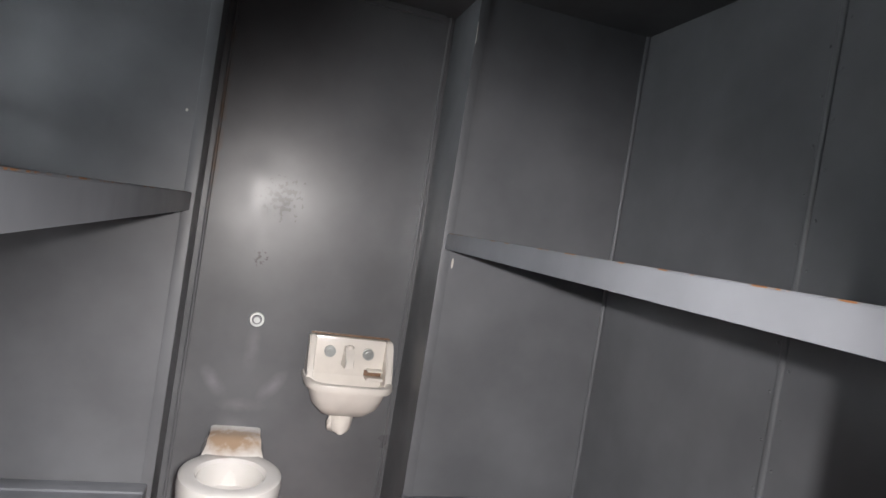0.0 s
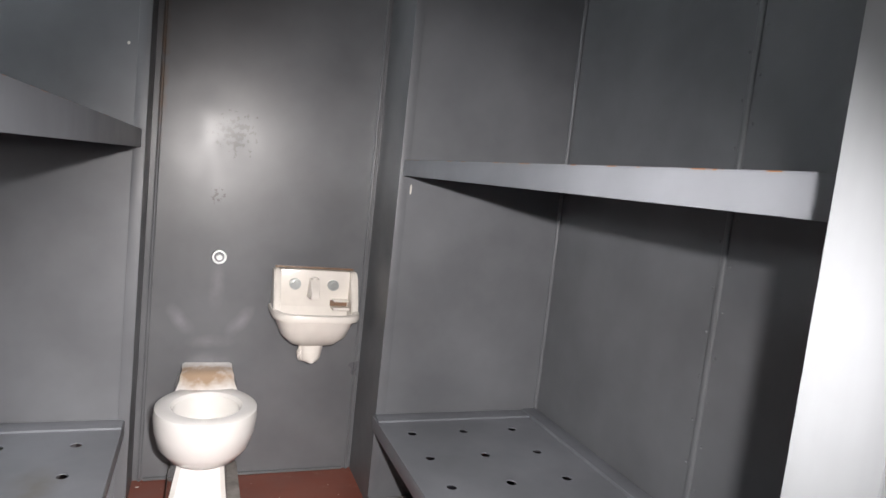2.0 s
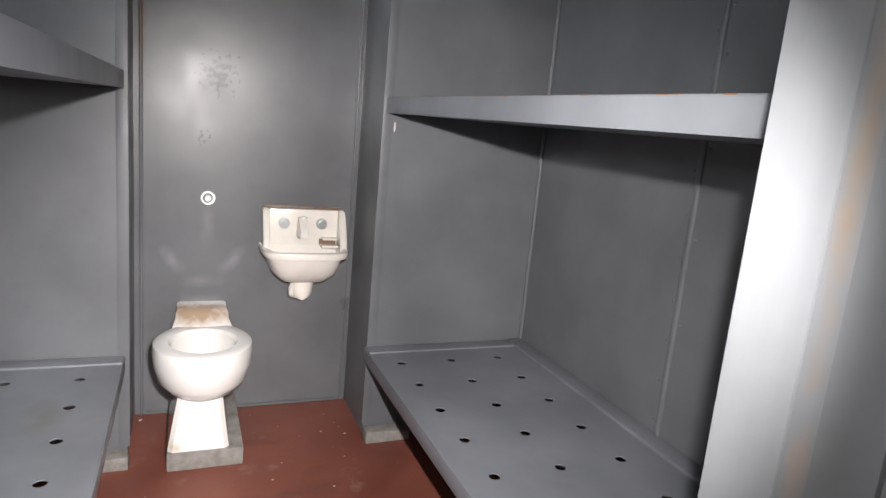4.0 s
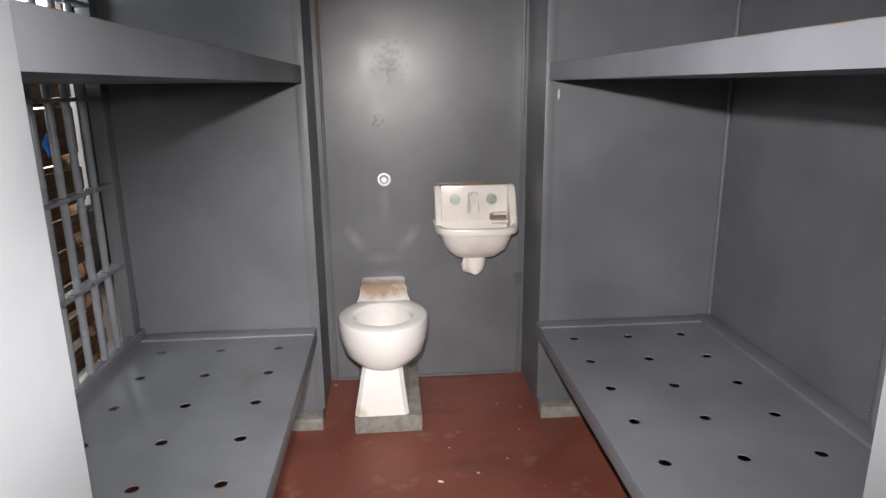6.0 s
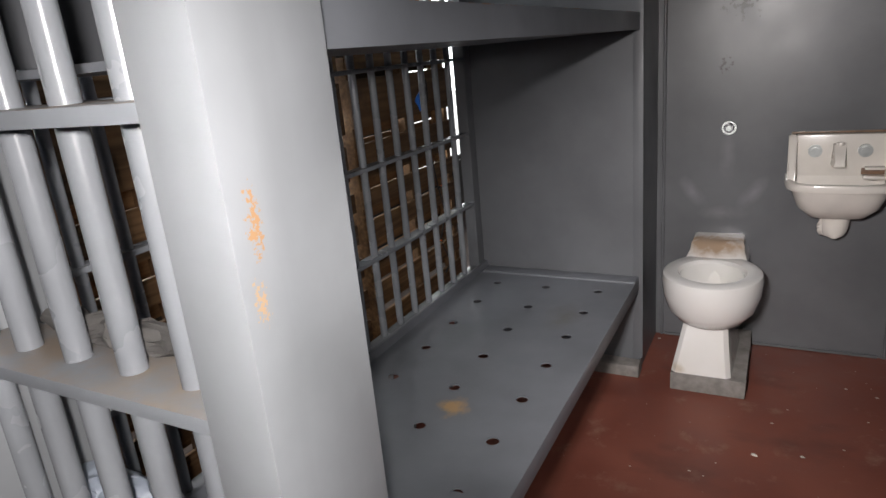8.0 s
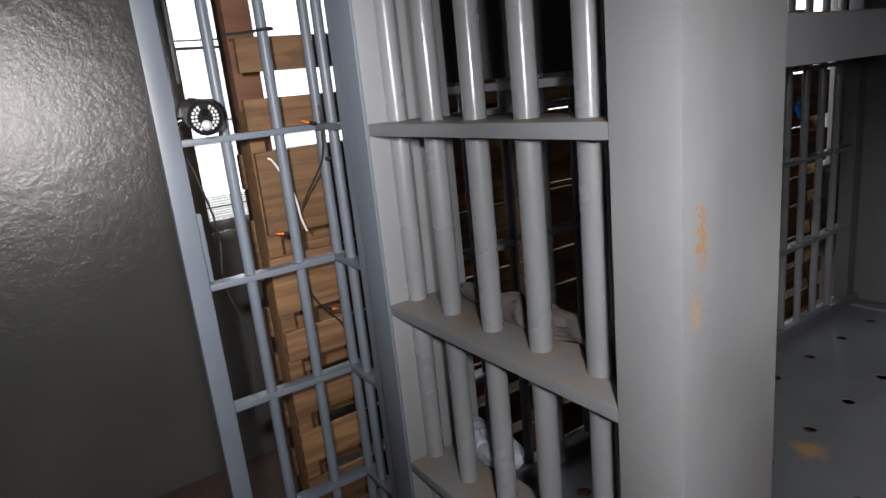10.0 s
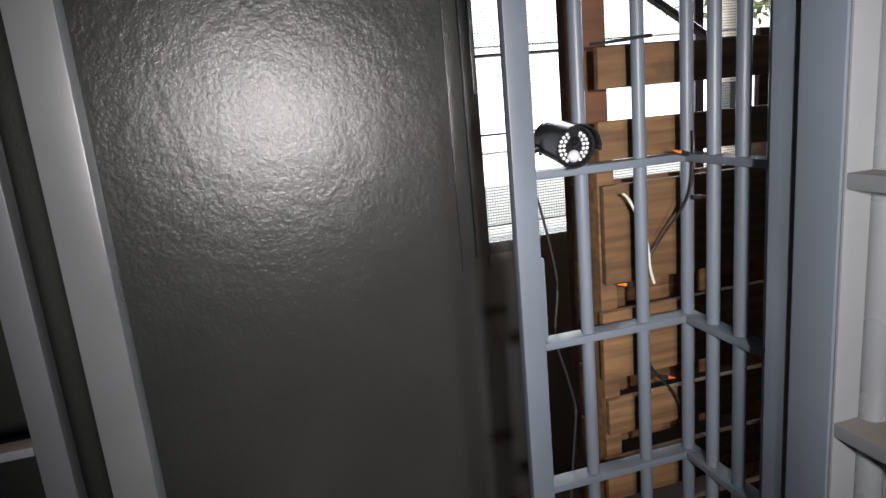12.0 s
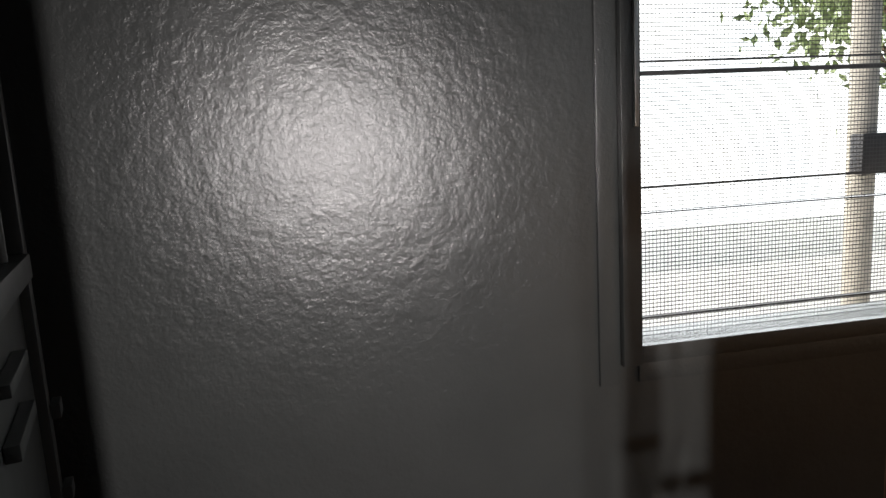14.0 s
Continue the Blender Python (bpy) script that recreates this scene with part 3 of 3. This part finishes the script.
# ---- sanitary fittings ----
def oval(cx, cy, rx, ryf, ryb, z, n=40):
    """An egg-shaped ring: ryf towards the front (-y), ryb towards the wall."""
    out = []
    for i in range(n):
        a = 2 * math.pi * i / n
        s = math.sin(a)
        out.append((cx + rx * math.cos(a), cy + (ryb if s > 0 else ryf) * s, z))
    return out


def toilet():
    t = thing("toilet", (-0.225, 2.7, 0), "white china prison toilet on a concrete plinth", "toilet")
    cx, cy = -0.212, 2.635
    rings = [oval(cx, cy + 0.02, 0.085, 0.10, 0.14, 0.268), oval(cx, cy, 0.140, 0.165, 0.18, 0.290), oval(cx, cy, 0.178, 0.200, 0.21, 0.335),
             oval(cx, cy, 0.196, 0.214, 0.225, 0.40), oval(cx, cy, 0.201, 0.219, 0.23, 0.46), oval(cx, cy, 0.197, 0.215, 0.225, 0.485),
             oval(cx, cy, 0.184, 0.202, 0.213, 0.493), oval(cx, cy, 0.138, 0.152, 0.150, 0.489), oval(cx, cy, 0.128, 0.142, 0.140, 0.476),
             oval(cx, cy, 0.130, 0.144, 0.145, 0.44), oval(cx, cy + 0.02, 0.115, 0.12, 0.13, 0.375), oval(cx, cy + 0.03, 0.07, 0.07, 0.08, 0.345)]
    part("bowl", loft(rings), mat_china, t)
    ped = []
    for z, w0, w1, yf in ((0.081, -0.347, -0.110, 2.454), (0.10, -0.344, -0.113, 2.457), (0.20, -0.325, -0.126, 2.50), (0.30, -0.306, -0.136, 2.535), (0.34, -0.304, -0.138, 2.55)):
        r = 0.018
        ped.append([(w0 + r, yf, z), (w1 - r, yf, z), (w1, yf + r, z), (w1 + 0.01, 2.86, z), (w1, 2.88, z), (w0, 2.88, z), (w0 - 0.002, 2.86, z), (w0, yf + r, z)])
    part("pedestal", loft(ped), mat_china, t)
    ledge = []
    for z, hw, yf in ((0.33, 0.10, 2.78), (0.45, 0.135, 2.78), (0.488, 0.125, 2.80), (0.510, 0.114, 2.835), (0.535, 0.112, 2.850), (0.548, 0.106, 2.866), (0.553, 0.094, 2.885)):
        ledge.append([(cx - hw, yf + 0.02, z), (cx - hw + 0.02, yf, z), (cx + hw - 0.02, yf, z), (cx + hw, yf + 0.02, z), (cx + hw, 2.997, z), (cx - hw, 2.997, z)])
    part("inlet_ledge", loft(ledge), mat_china, t, "ledge stained brown")
    pl = box(-0.350, -0.053, 2.450, 2.985, 0.0005, 0.08, 0.006)
    for v in pl.verts:
        v.co += 0.004 * noise.noise_vector(v.co * 13)
        v.co.z = max(0.0006, min(v.co.z, 0.081))
    part("plinth", pl, mat_concrete, t, "grey-painted concrete plinth")


toilet()


def basin():
    s = thing("wash_basin", (0.235, 2.9, 0.57), "small cream enamelled prison wash basin on the wall", "basin")
    x0, x1 = 0.046, 0.434
    part("back_panel", box(x0 + 0.03, x1 - 0.03, 2.955, 2.999, 0.80, 1.012, 0.008), mat_cream, s)
    for a, b in ((x0, x0 + 0.032), (x1 - 0.032, x1)):
        bm = bmesh.new()
        prof = [(2.999, 0.80), (2.999, 1.012), (2.945, 1.012), (2.915, 0.985), (2.865, 0.87), (2.845, 0.80)]
        loft([[(a, y, z) for y, z in prof], [(b, y, z) for y, z in prof]], bm=bm)
        bmesh.ops.bevel(bm, geom=bm.edges[:], offset=0.006, segments=2, affect="EDGES", clamp_overlap=True)
        part("cheek", bm, mat_cream, s)

    def ring(hw, yf, z, yb=2.998, n=9):
        """A D-shaped ring, flat at the wall."""
        cx, pts = (x0 + x1) / 2, []
        for i in range(n * 2 + 1):
            a = math.pi * i / (n * 2)
            c, q = math.cos(a), math.sin(a)
            ex = abs(c) ** 0.45 * (1 if c > 0 else -1)
            pts.append((cx + hw * ex, yb - (yb - yf) * q ** 0.45 if q > 0 else yb, z))
        return pts

    bowl = [ring(0.06, 2.90, 0.662), ring(0.11, 2.845, 0.68), ring(0.15, 2.80, 0.72), ring(0.168, 2.775, 0.77), ring(0.175, 2.765, 0.802),
            ring(0.198, 2.742, 0.808), ring(0.203, 2.738, 0.822), ring(0.200, 2.742, 0.838), ring(0.190, 2.752, 0.842),
            ring(0.172, 2.775, 0.838, 2.955), ring(0.160, 2.79, 0.80, 2.95), ring(0.12, 2.83, 0.72, 2.94), ring(0.05, 2.88, 0.70, 2.92)]
    part("bowl", loft(bowl), mat_cream, s)
    tr = loft([oval(0.236, 2.92, w, 0.055, 0.06, z, 20) for w, z in ((0.024, 0.588), (0.040, 0.594), (0.050, 0.61), (0.055, 0.64), (0.058, 0.672))])
    part("trap_cover", tr, mat_cream, s)
    cable("waste_elbow", [(0.205, 2.905, 0.675), (0.190, 2.905, 0.635), (0.195, 2.915, 0.605), (0.215, 2.95, 0.592), (0.222, 2.997, 0.592)], 0.018, mat_cream, s)
    for x in (0.146, 0.324):
        b = part("push_button", rod((x, 2.956, 0.945), (x, 2.938, 0.945), 0.026, 24), mat_chrome, s, "round chrome push button")
        part("button_cap", rod((x, 2.938, 0.945), (x, 2.930, 0.945), 0.016, 20), mat_chrome, b)
    sp = [[(0.233 + w * u, y, z + h * v) for u, v in ((-1, -1), (1, -1), (0.8, 1), (-0.8, 1))]
          for y, z, w, h in ((2.956, 0.93, 0.028, 0.045), (2.925, 0.930, 0.027, 0.042), (2.895, 0.912, 0.024, 0.026), (2.875, 0.900, 0.020, 0.012))]
    part("spout", loft(sp), mat_cream, s)
    part("spout_cap", rod((0.233, 2.93, 0.968), (0.233, 2.93, 0.982), 0.017, 18, r2=0.013), mat_cream, s)
    # dark face painted in for the shade inside the slot
    part("soap_slot_shade", box(0.316, 0.398, 2.949, 2.956, 0.846, 0.872, 0.001), mat_slot, s, "soap slot with its shade painted dark brown")
    part("soap_dish", box(0.318, 0.396, 2.885, 2.957, 0.838, 0.846, 0.003), mat_cream, s)
    part("soap_dish_hood", box(0.326, 0.396, 2.905, 2.957, 0.872, 0.880, 0.003), mat_cream, s)
    part("soap_dish_lip", box(0.318, 0.396, 2.878, 2.886, 0.838, 0.852, 0.003), mat_cream, s)
    part("wall_sealant", box(x0 + 0.01, x1 - 0.01, 2.990, 2.9995, 1.0125, 1.021, 0.002), mat_slot, s, "rust-brown line along the top edge")


basin()

fb = thing("flush_button", (-0.193, 2.99, 1.044), "round chrome flush button on the wall", "button")
part("rose", rod((-0.193, 2.9995, 1.044), (-0.193, 2.993, 1.044), 0.034, 28, r2=0.031), mat_chrome, fb)
part("collar", rod((-0.193, 2.993, 1.044), (-0.193, 2.985, 1.044), 0.022, 24, r2=0.019), mat_button, fb)
part("push_cap", rod((-0.193, 2.985, 1.044), (-0.193, 2.978, 1.044), 0.014, 24, r2=0.012), mat_chrome, fb)


# ---- pallets stacked behind the bars ----
def board(parent, name, x0, x1, y0, y1, z0, z1, material=None):
    bm = box(x0, x1, y0, y1, z0, z1, 0.002)
    for v in bm.verts:
        v.co.x += 0.003 * noise.noise(v.co * 5)
        v.co.z += 0.006 * noise.noise(Vector((v.co.y * 2.0, z0 * 9, 0)))
    return part(name, bm, material or mat_wood, parent)


def pallet(y0, y1, lean, label):
    p = thing("wooden_pallet", (-1.73, (y0 + y1) / 2, 0), label, "pallet", "pallets stood behind the bars")
    xf = -1.678 - lean
    rng = random.Random(int(y0 * 100))
    z = 0.02
    rows = [(0.02, 0.115), (0.18, 0.275), (0.335, 0.43), (0.49, 0.588), (0.655, 0.755), (0.812, 0.898), (0.958, 1.118), (1.175, 1.395), (1.435, 1.522), (1.600, 1.682)]
    for z0, z1 in rows:
        j = rng.uniform(-0.012, 0.012)
        board(p, "deck_board", xf - 0.018, xf, y0 + rng.uniform(0, 0.02), y1 - rng.uniform(0, 0.02), z0 + j, z1 + j * 0.5)
    for z0 in (0.06, 0.24, 0.40, 0.56, 0.725, 0.862, 1.03, 1.12, 1.30):
        board(p, "deck_board", xf - 0.125, xf - 0.107, y0, y1, z0 + rng.uniform(-0.01, 0.01), z0 + 0.088)
    # added dark boards: they block the window and imitate the bunk's shadow
    back = max(y0, 0.76)
    for z0 in (1.395, 1.50, 1.605):
        board(p, "back_board", xf - 0.146, xf - 0.127, back, y1, z0, z0 + 0.098, mat_shade_wood)
    for y in (y0 + 0.03, (y0 + y1) / 2, y1 - 0.05):
        board(p, "stringer", xf - 0.106, xf - 0.0185, y - 0.02, y + 0.02, 0.0, 1.50)


pallet(0.237, 1.22, 0.0, "weathered wooden pallet stood on edge behind bars")
pallet(1.25, 2.20, 0.02, "weathered wooden pallet stood on edge behind bars")
pallet(2.23, 3.21, 0.0, "weathered wooden pallet stood on edge behind bars")
wp = thing("wooden_post", (-1.86, 0.31, 0), "reddish wooden post behind the pallets", "post")
part("timber", box(-1.90, -1.81, 0.27, 0.345, 0, TOP - 0.001, 0.003), mat_redwood, wp)
br = thing("diagonal_brace", (-2.5, 1.2, 1.4), "dark diagonal timber brace before the window", "brace", kind="structure")
part("timber", rod((-2.55, 0.55, 2.15), (-2.55, 2.0, 1.25), 0.018, 6), mat_trim, br)


# ---- cables, ties and the bullet camera on the grille ----
def string_light(pts, bulbs, label):
    s = thing("string_light", pts[0], label, "string light", "string lights on the bars")
    cable("cord", pts, 0.0028, mat_cable, s)
    for c, d in bulbs:
        c, d = Vector(c), Vector(d).normalized()
        k = part("socket", rod(c, c + d * 0.022, 0.005, 10), mat_cable, s)
        part("bulb", rod(c + d * 0.022, c + d * 0.043, 0.0042, 10, r2=0.0012), mat_orange, k, "orange bulb")


string_light([(-1.585, 0.402, 1.50), (-1.578, 0.398, 1.44), (-1.592, 0.392, 1.36), (-1.63, 0.35, 1.27), (-1.635, 0.30, 1.19), (-1.63, 0.298, 1.13), (-1.64, 0.305, 1.06), (-1.65, 0.345, 0.97), (-1.65, 0.40, 0.90), (-1.64, 0.42, 0.84)],
             [((-1.645, 0.30, 1.18), (0, -1, 0.15)), ((-1.585, 0.40, 1.365), (0.1, 1, -0.1)), ((-1.65, 0.36, 0.95), (0, 1, -0.3)), ((-1.578, 0.385, 1.455), (0.2, -1, 0.3))],
             "black string light cord with orange bulbs on bars")
string_light([(-1.632, 0.07, 1.42), (-1.64, 0.09, 1.36), (-1.64, 0.115, 1.22), (-1.64, 0.105, 1.10), (-1.645, 0.13, 1.0), (-1.645, 0.145, 0.93), (-1.64, 0.14, 0.88), (-1.64, 0.12, 0.70)], [],
             "black cord hanging behind the gate post")
string_light([(-1.33, 2.30, 1.38), (-1.335, 2.31, 1.30), (-1.34, 2.27, 1.2), (-1.335, 2.29, 1.08), (-1.335, 2.33, 0.92), (-1.33, 2.36, 0.78), (-1.335, 2.32, 0.66), (-1.33, 2.37, 0.55), (-1.335, 2.33, 0.50)],
             [((-1.335, 2.33, 0.9), (0, 1, 0.2)), ((-1.33, 2.33, 0.66), (0, -1, 0.2))], "black string light cord along the cell bars")
tie = thing("cable_tie", (-1.615, 0.3, 1.38), "white nylon cable tie hanging on a bar", "cable tie")
cable("strap", [(-1.622, 0.262, 1.385), (-1.62, 0.275, 1.372), (-1.62, 0.30, 1.32), (-1.622, 0.318, 1.27), (-1.625, 0.325, 1.22), (-1.63, 0.338, 1.18)], 0.003, mat_white, tie)
tie = thing("cable_tie", (-1.6, 0.29, 1.685), "black cable tie round a bar", "cable tie")
cable("strap", [(-1.63, 0.205, 1.683), (-1.62, 0.25, 1.684), (-1.585, 0.30, 1.688), (-1.60, 0.318, 1.688), (-1.617, 0.30, 1.688)], 0.0035, mat_cable, tie)

bl = thing("blue_tag", (-1.34, 2.228, 1.292), "crumpled bright blue plastic tag on the bars", "tag")
bm = ball((-1.325, 2.228, 1.295), 0.03, 0.35, 0.9, 1.25, 10)
for v in bm.verts:
    v.co += 0.012 * noise.noise_vector(v.co * 40)
part("plastic", bm, mat_blue, bl)


def bullet_camera():
    c = thing("security_camera", (-1.56, 0.09, 1.45), "black bullet security camera with a ring of LEDs", "camera")
    face = Vector((-1.522, 0.106, 1.500))
    ax = Vector((0.92, -0.12, -0.06)).normalized()
    back = face - ax * 0.115 + Vector((0, -0.012, 0.006))
    ax = (face - back).normalized()
    q = ax.to_track_quat("Z", "Y")
    up = q @ Vector((0, 1, 0))
    side = q @ Vector((1, 0, 0))
    if abs(up.z) < abs(side.z):
        up, side = side, up
    up = up * (1 if up.z > 0 else -1)
    side = ax.cross(up)
    prof = [(0.0, 0.026), (0.004, 0.033), (0.10, 0.037), (0.119, 0.039), (0.119, 0.035), (0.110, 0.033)]
    rings = [[back + ax * d + (side * math.cos(a) + up * math.sin(a)) * r for a in [2 * math.pi * i / 28 for i in range(28)]] for d, r in prof]
    body = part("housing", loft(rings), mat_black, c)
    hood = bmesh.new()
    o = [[back + ax * d + (side * math.cos(a) + up * math.sin(a)) * r for a in [math.pi * (-0.05 + 1.1 * i / 16) for i in range(17)]] for d, r in ((0.03, 0.039), (0.135, 0.044), (0.135, 0.0415), (0.03, 0.0375))]
    vs = [[hood.verts.new(p) for p in ring] for ring in o]
    for a, b in zip(vs, vs[1:] + vs[:1]):
        for i in range(16):
            hood.faces.new((a[i], a[i + 1], b[i + 1], b[i]))
    part("sun_hood", hood, mat_black, c)
    f0 = back + ax * 0.111
    part("face_plate", rod(f0, f0 + ax * 0.002, 0.0315, 28), mat_black, c)
    lens = part("lens_barrel", rod(f0 + up * 0.010, f0 + up * 0.010 + ax * 0.006, 0.0125, 20), mat_black, c)
    part("lens", ball(f0 + up * 0.010 + ax * 0.004, 0.010), mat_lens, lens)
    part("motion_sensor", ball(f0 - up * 0.0165 + ax * 0.001, 0.0115), mat_eye, c, "milky round sensor")
    for r, count in ((0.0195, 6), (0.0268, 8)):
        for way in (0, math.pi):
            for i in range(count):
                a = way + math.pi * 0.34 * (-1 + 2 * i / (count - 1))
                part("led", ball(f0 + (side * math.cos(a) + up * math.sin(a)) * r + ax * 0.002, 0.0033, seg=8), mat_led, c)
    part("bracket", rod(back + ax * 0.035, Vector((-1.612, 0.060, 1.495)), 0.009, 12), mat_black, c)
    part("cable_gland", rod(back, back - ax * 0.03 - up * 0.01, 0.009, 12), mat_black, c)
    part("lead", rod(back - ax * 0.03 - up * 0.01, back - ax * 0.035 - up * 0.04, 0.004, 8), mat_black, c)


bullet_camera()

# ---- loose things ----
mat_bag = plain("crumpled_pale_plastic", (0.31, 0.35, 0.41), 0.45, var=0.15, scale=20, bump=0.5)


def wad(name, at, size, material, label, category, seed=0, power=1.0):
    """A crumpled soft lump; power under 1 squares it along x into a roll."""
    w = thing(name, (at[0], at[1], at[2] - size[2]), label, category)
    bm = bmesh.new()
    bmesh.ops.create_icosphere(bm, subdivisions=4, radius=1)
    for v in bm.verts:
        x = v.co.x
        round_off = (1 - abs(x) ** (2 / power)) ** 0.5 / max(1e-4, (1 - x * x) ** 0.5) if abs(x) < 0.9999 else 1.0
        v.co = Vector((x, v.co.y * round_off, v.co.z * round_off))
        v.co = Vector(at) + Vector((v.co.x * size[0], v.co.y * size[1], v.co.z * size[2]))
        v.co += noise.noise_vector(v.co * 22 + Vector((seed, 0, 0))) * 0.014 + noise.noise_vector(v.co * 55) * 0.008
        v.co.z = max(v.co.z, at[2] - size[2])
    part("lump", bm, material, w)


wad("rolled_cloth", (-0.82, 0.418, 1.119), (0.22, 0.024, 0.022), mat_dustfill, "dusty grey rolled cloth lying on the rail", "cloth", 3, 0.25)
wad("plastic_bag", (-1.03, 0.44, 0.770), (0.10, 0.045, 0.037), mat_bag, "crumpled pale plastic bag lying on the rail", "bag", 9)
wad("plastic_bag", (-0.93, 0.60, 0.497), (0.12, 0.07, 0.046), mat_bag, "crumpled pale plastic bag lying on the bunk", "bag", 5)
rng = random.Random(5)
scatter = tuple((rng.uniform(-0.42, 0.42), rng.uniform(0.9, 2.95), rng.uniform(0.002, 0.0045)) for _ in range(26))
for x, y, r in scatter + ((0.0, 2.07, 0.012), (0.15, 2.11, 0.008), (0.315, 2.66, 0.007), (-0.47, 2.93, 0.008), (0.05, 2.30, 0.005), (-0.2, 1.9, 0.005), (0.28, 2.2, 0.005), (0.42, 2.62, 0.008)):
    d = thing("chip_or_glint", (x, y, 0), "pale flake of paint on the red floor", "debris", "chips on the floor")
    bm = ball((x, y, 0.003), r, 1, 0.6, 0.3, 8)
    for v in bm.verts:
        v.co += Vector((noise.noise(v.co * 90), noise.noise(v.co * 80), 0)) * r * 0.6
    part("flake", bm, mat_chip_glint, d)
# pale spot on the bunk, standing in for light through a drain hole
c = thing("chip_or_glint", (-1.12, 1.95, 0.44), "pale spot standing in for light through a bunk hole", "debris")
part("flake", ball((-1.125, 1.955, 0.443), 0.014, 1, 0.7, 0.25, 8), mat_chip_glint, c)

for x, y, z, h, n in ((0.4865, 2.575, 2.42, 0.02, (-1, 0)), (0.4865, 2.57, 2.375, 0.03, (-1, 0)), (0.545, 2.589, 1.44, 0.022, (0, -1)),
                      (-0.56, 2.589, 1.86, 0.006, (0, -1))):
    d = thing("paint_scrape", (x, y, z), "small white scrape in the grey wall paint", "scrape", "scrapes on the wall paint")
    part("bare_spot", ball((x, y, z), 0.008, 0.12 if n[0] else 0.6, 0.12 if n[1] else 0.6, h / 0.008, 8), mat_chip_glint, d)

# ---- outside ----
structure("ground", box(-400, -2.79, -400, 400, -0.5, -0.3), mat_ground, "pale gravel yard outside the window", "ground", False)


def tree(x, y, h, seed):
    t = thing("tree", (x, y, -0.3), "leafy green tree across the yard", "tree", "yard trees")
    rng = random.Random(seed)
    bm = rod((x, y, -0.3), (x, y, h * 0.5), 0.14, 10, r2=0.09)
    tips = []
    for i in range(9):
        a, z = i * 2.4, h * (0.3 + 0.04 * i)
        tip = (x + math.cos(a) * h * 0.26, y + math.sin(a) * h * 0.26, z + h * 0.28)
        rod((x, y, z), tip, 0.045, 6, bm, 0.015)
        tips.append(tip)
    part("trunk", bm, mat_bark, t)
    verts, faces = [], []
    for i in range(2600):
        c = Vector(rng.choice(tips)) + Vector((rng.gauss(0, 1), rng.gauss(0, 1), rng.gauss(0, 0.8))) * h * 0.10
        e = Euler((rng.uniform(0, 6), rng.uniform(0, 6), rng.uniform(0, 6))).to_matrix()
        k = len(verts)
        verts += [c + e @ Vector(p) * 0.11 for p in ((-1, 0, 0), (0, -0.5, 0.1), (1, 0, 0), (0, 0.5, 0.1))]
        faces.append((k, k + 1, k + 2, k + 3))
    me = bpy.data.meshes.new("crown")
    me.from_pydata(verts, [], faces)
    me.materials.append(mat_leaf)
    tagged(part("crown", None, None, t, mesh=me), kind="stuff")


pp = thing("yard_post", (-6.0, 4.2, -0.3), "weathered beige post with a grey box outside", "post")
part("shaft", rod((-6.0, 4.2, -0.3), (-6.0, 4.2, 4.2), 0.11, 14), mat_yardpost, pp)
part("meter_box", box(-5.93, -5.80, 4.02, 4.28, 1.22, 1.56, 0.01), mat_trim, pp, "dark grey box fixed to the post")
tree(-9.5, 8.5, 5.0, 1)
tree(-10.5, 12.0, 5.6, 2)
m, n, k, p = shader("hazy_bright_sky")
p.inputs["Base Color"].default_value = (0.8, 0.8, 0.8, 1)
k.new(mixed(n, k, ramp_of(n, k, noise_of(n, k, 0.5, 4), 0.3, 0.7), (1.0, 0.99, 0.96), (0.86, 0.92, 0.95)), p.inputs["Emission Color"])
p.inputs["Emission Strength"].default_value = 5.0
structure("backdrop", box(-14.2, -14, -40, 60, -0.3, 22), m, "hazy white sky and distance", "backdrop", False)
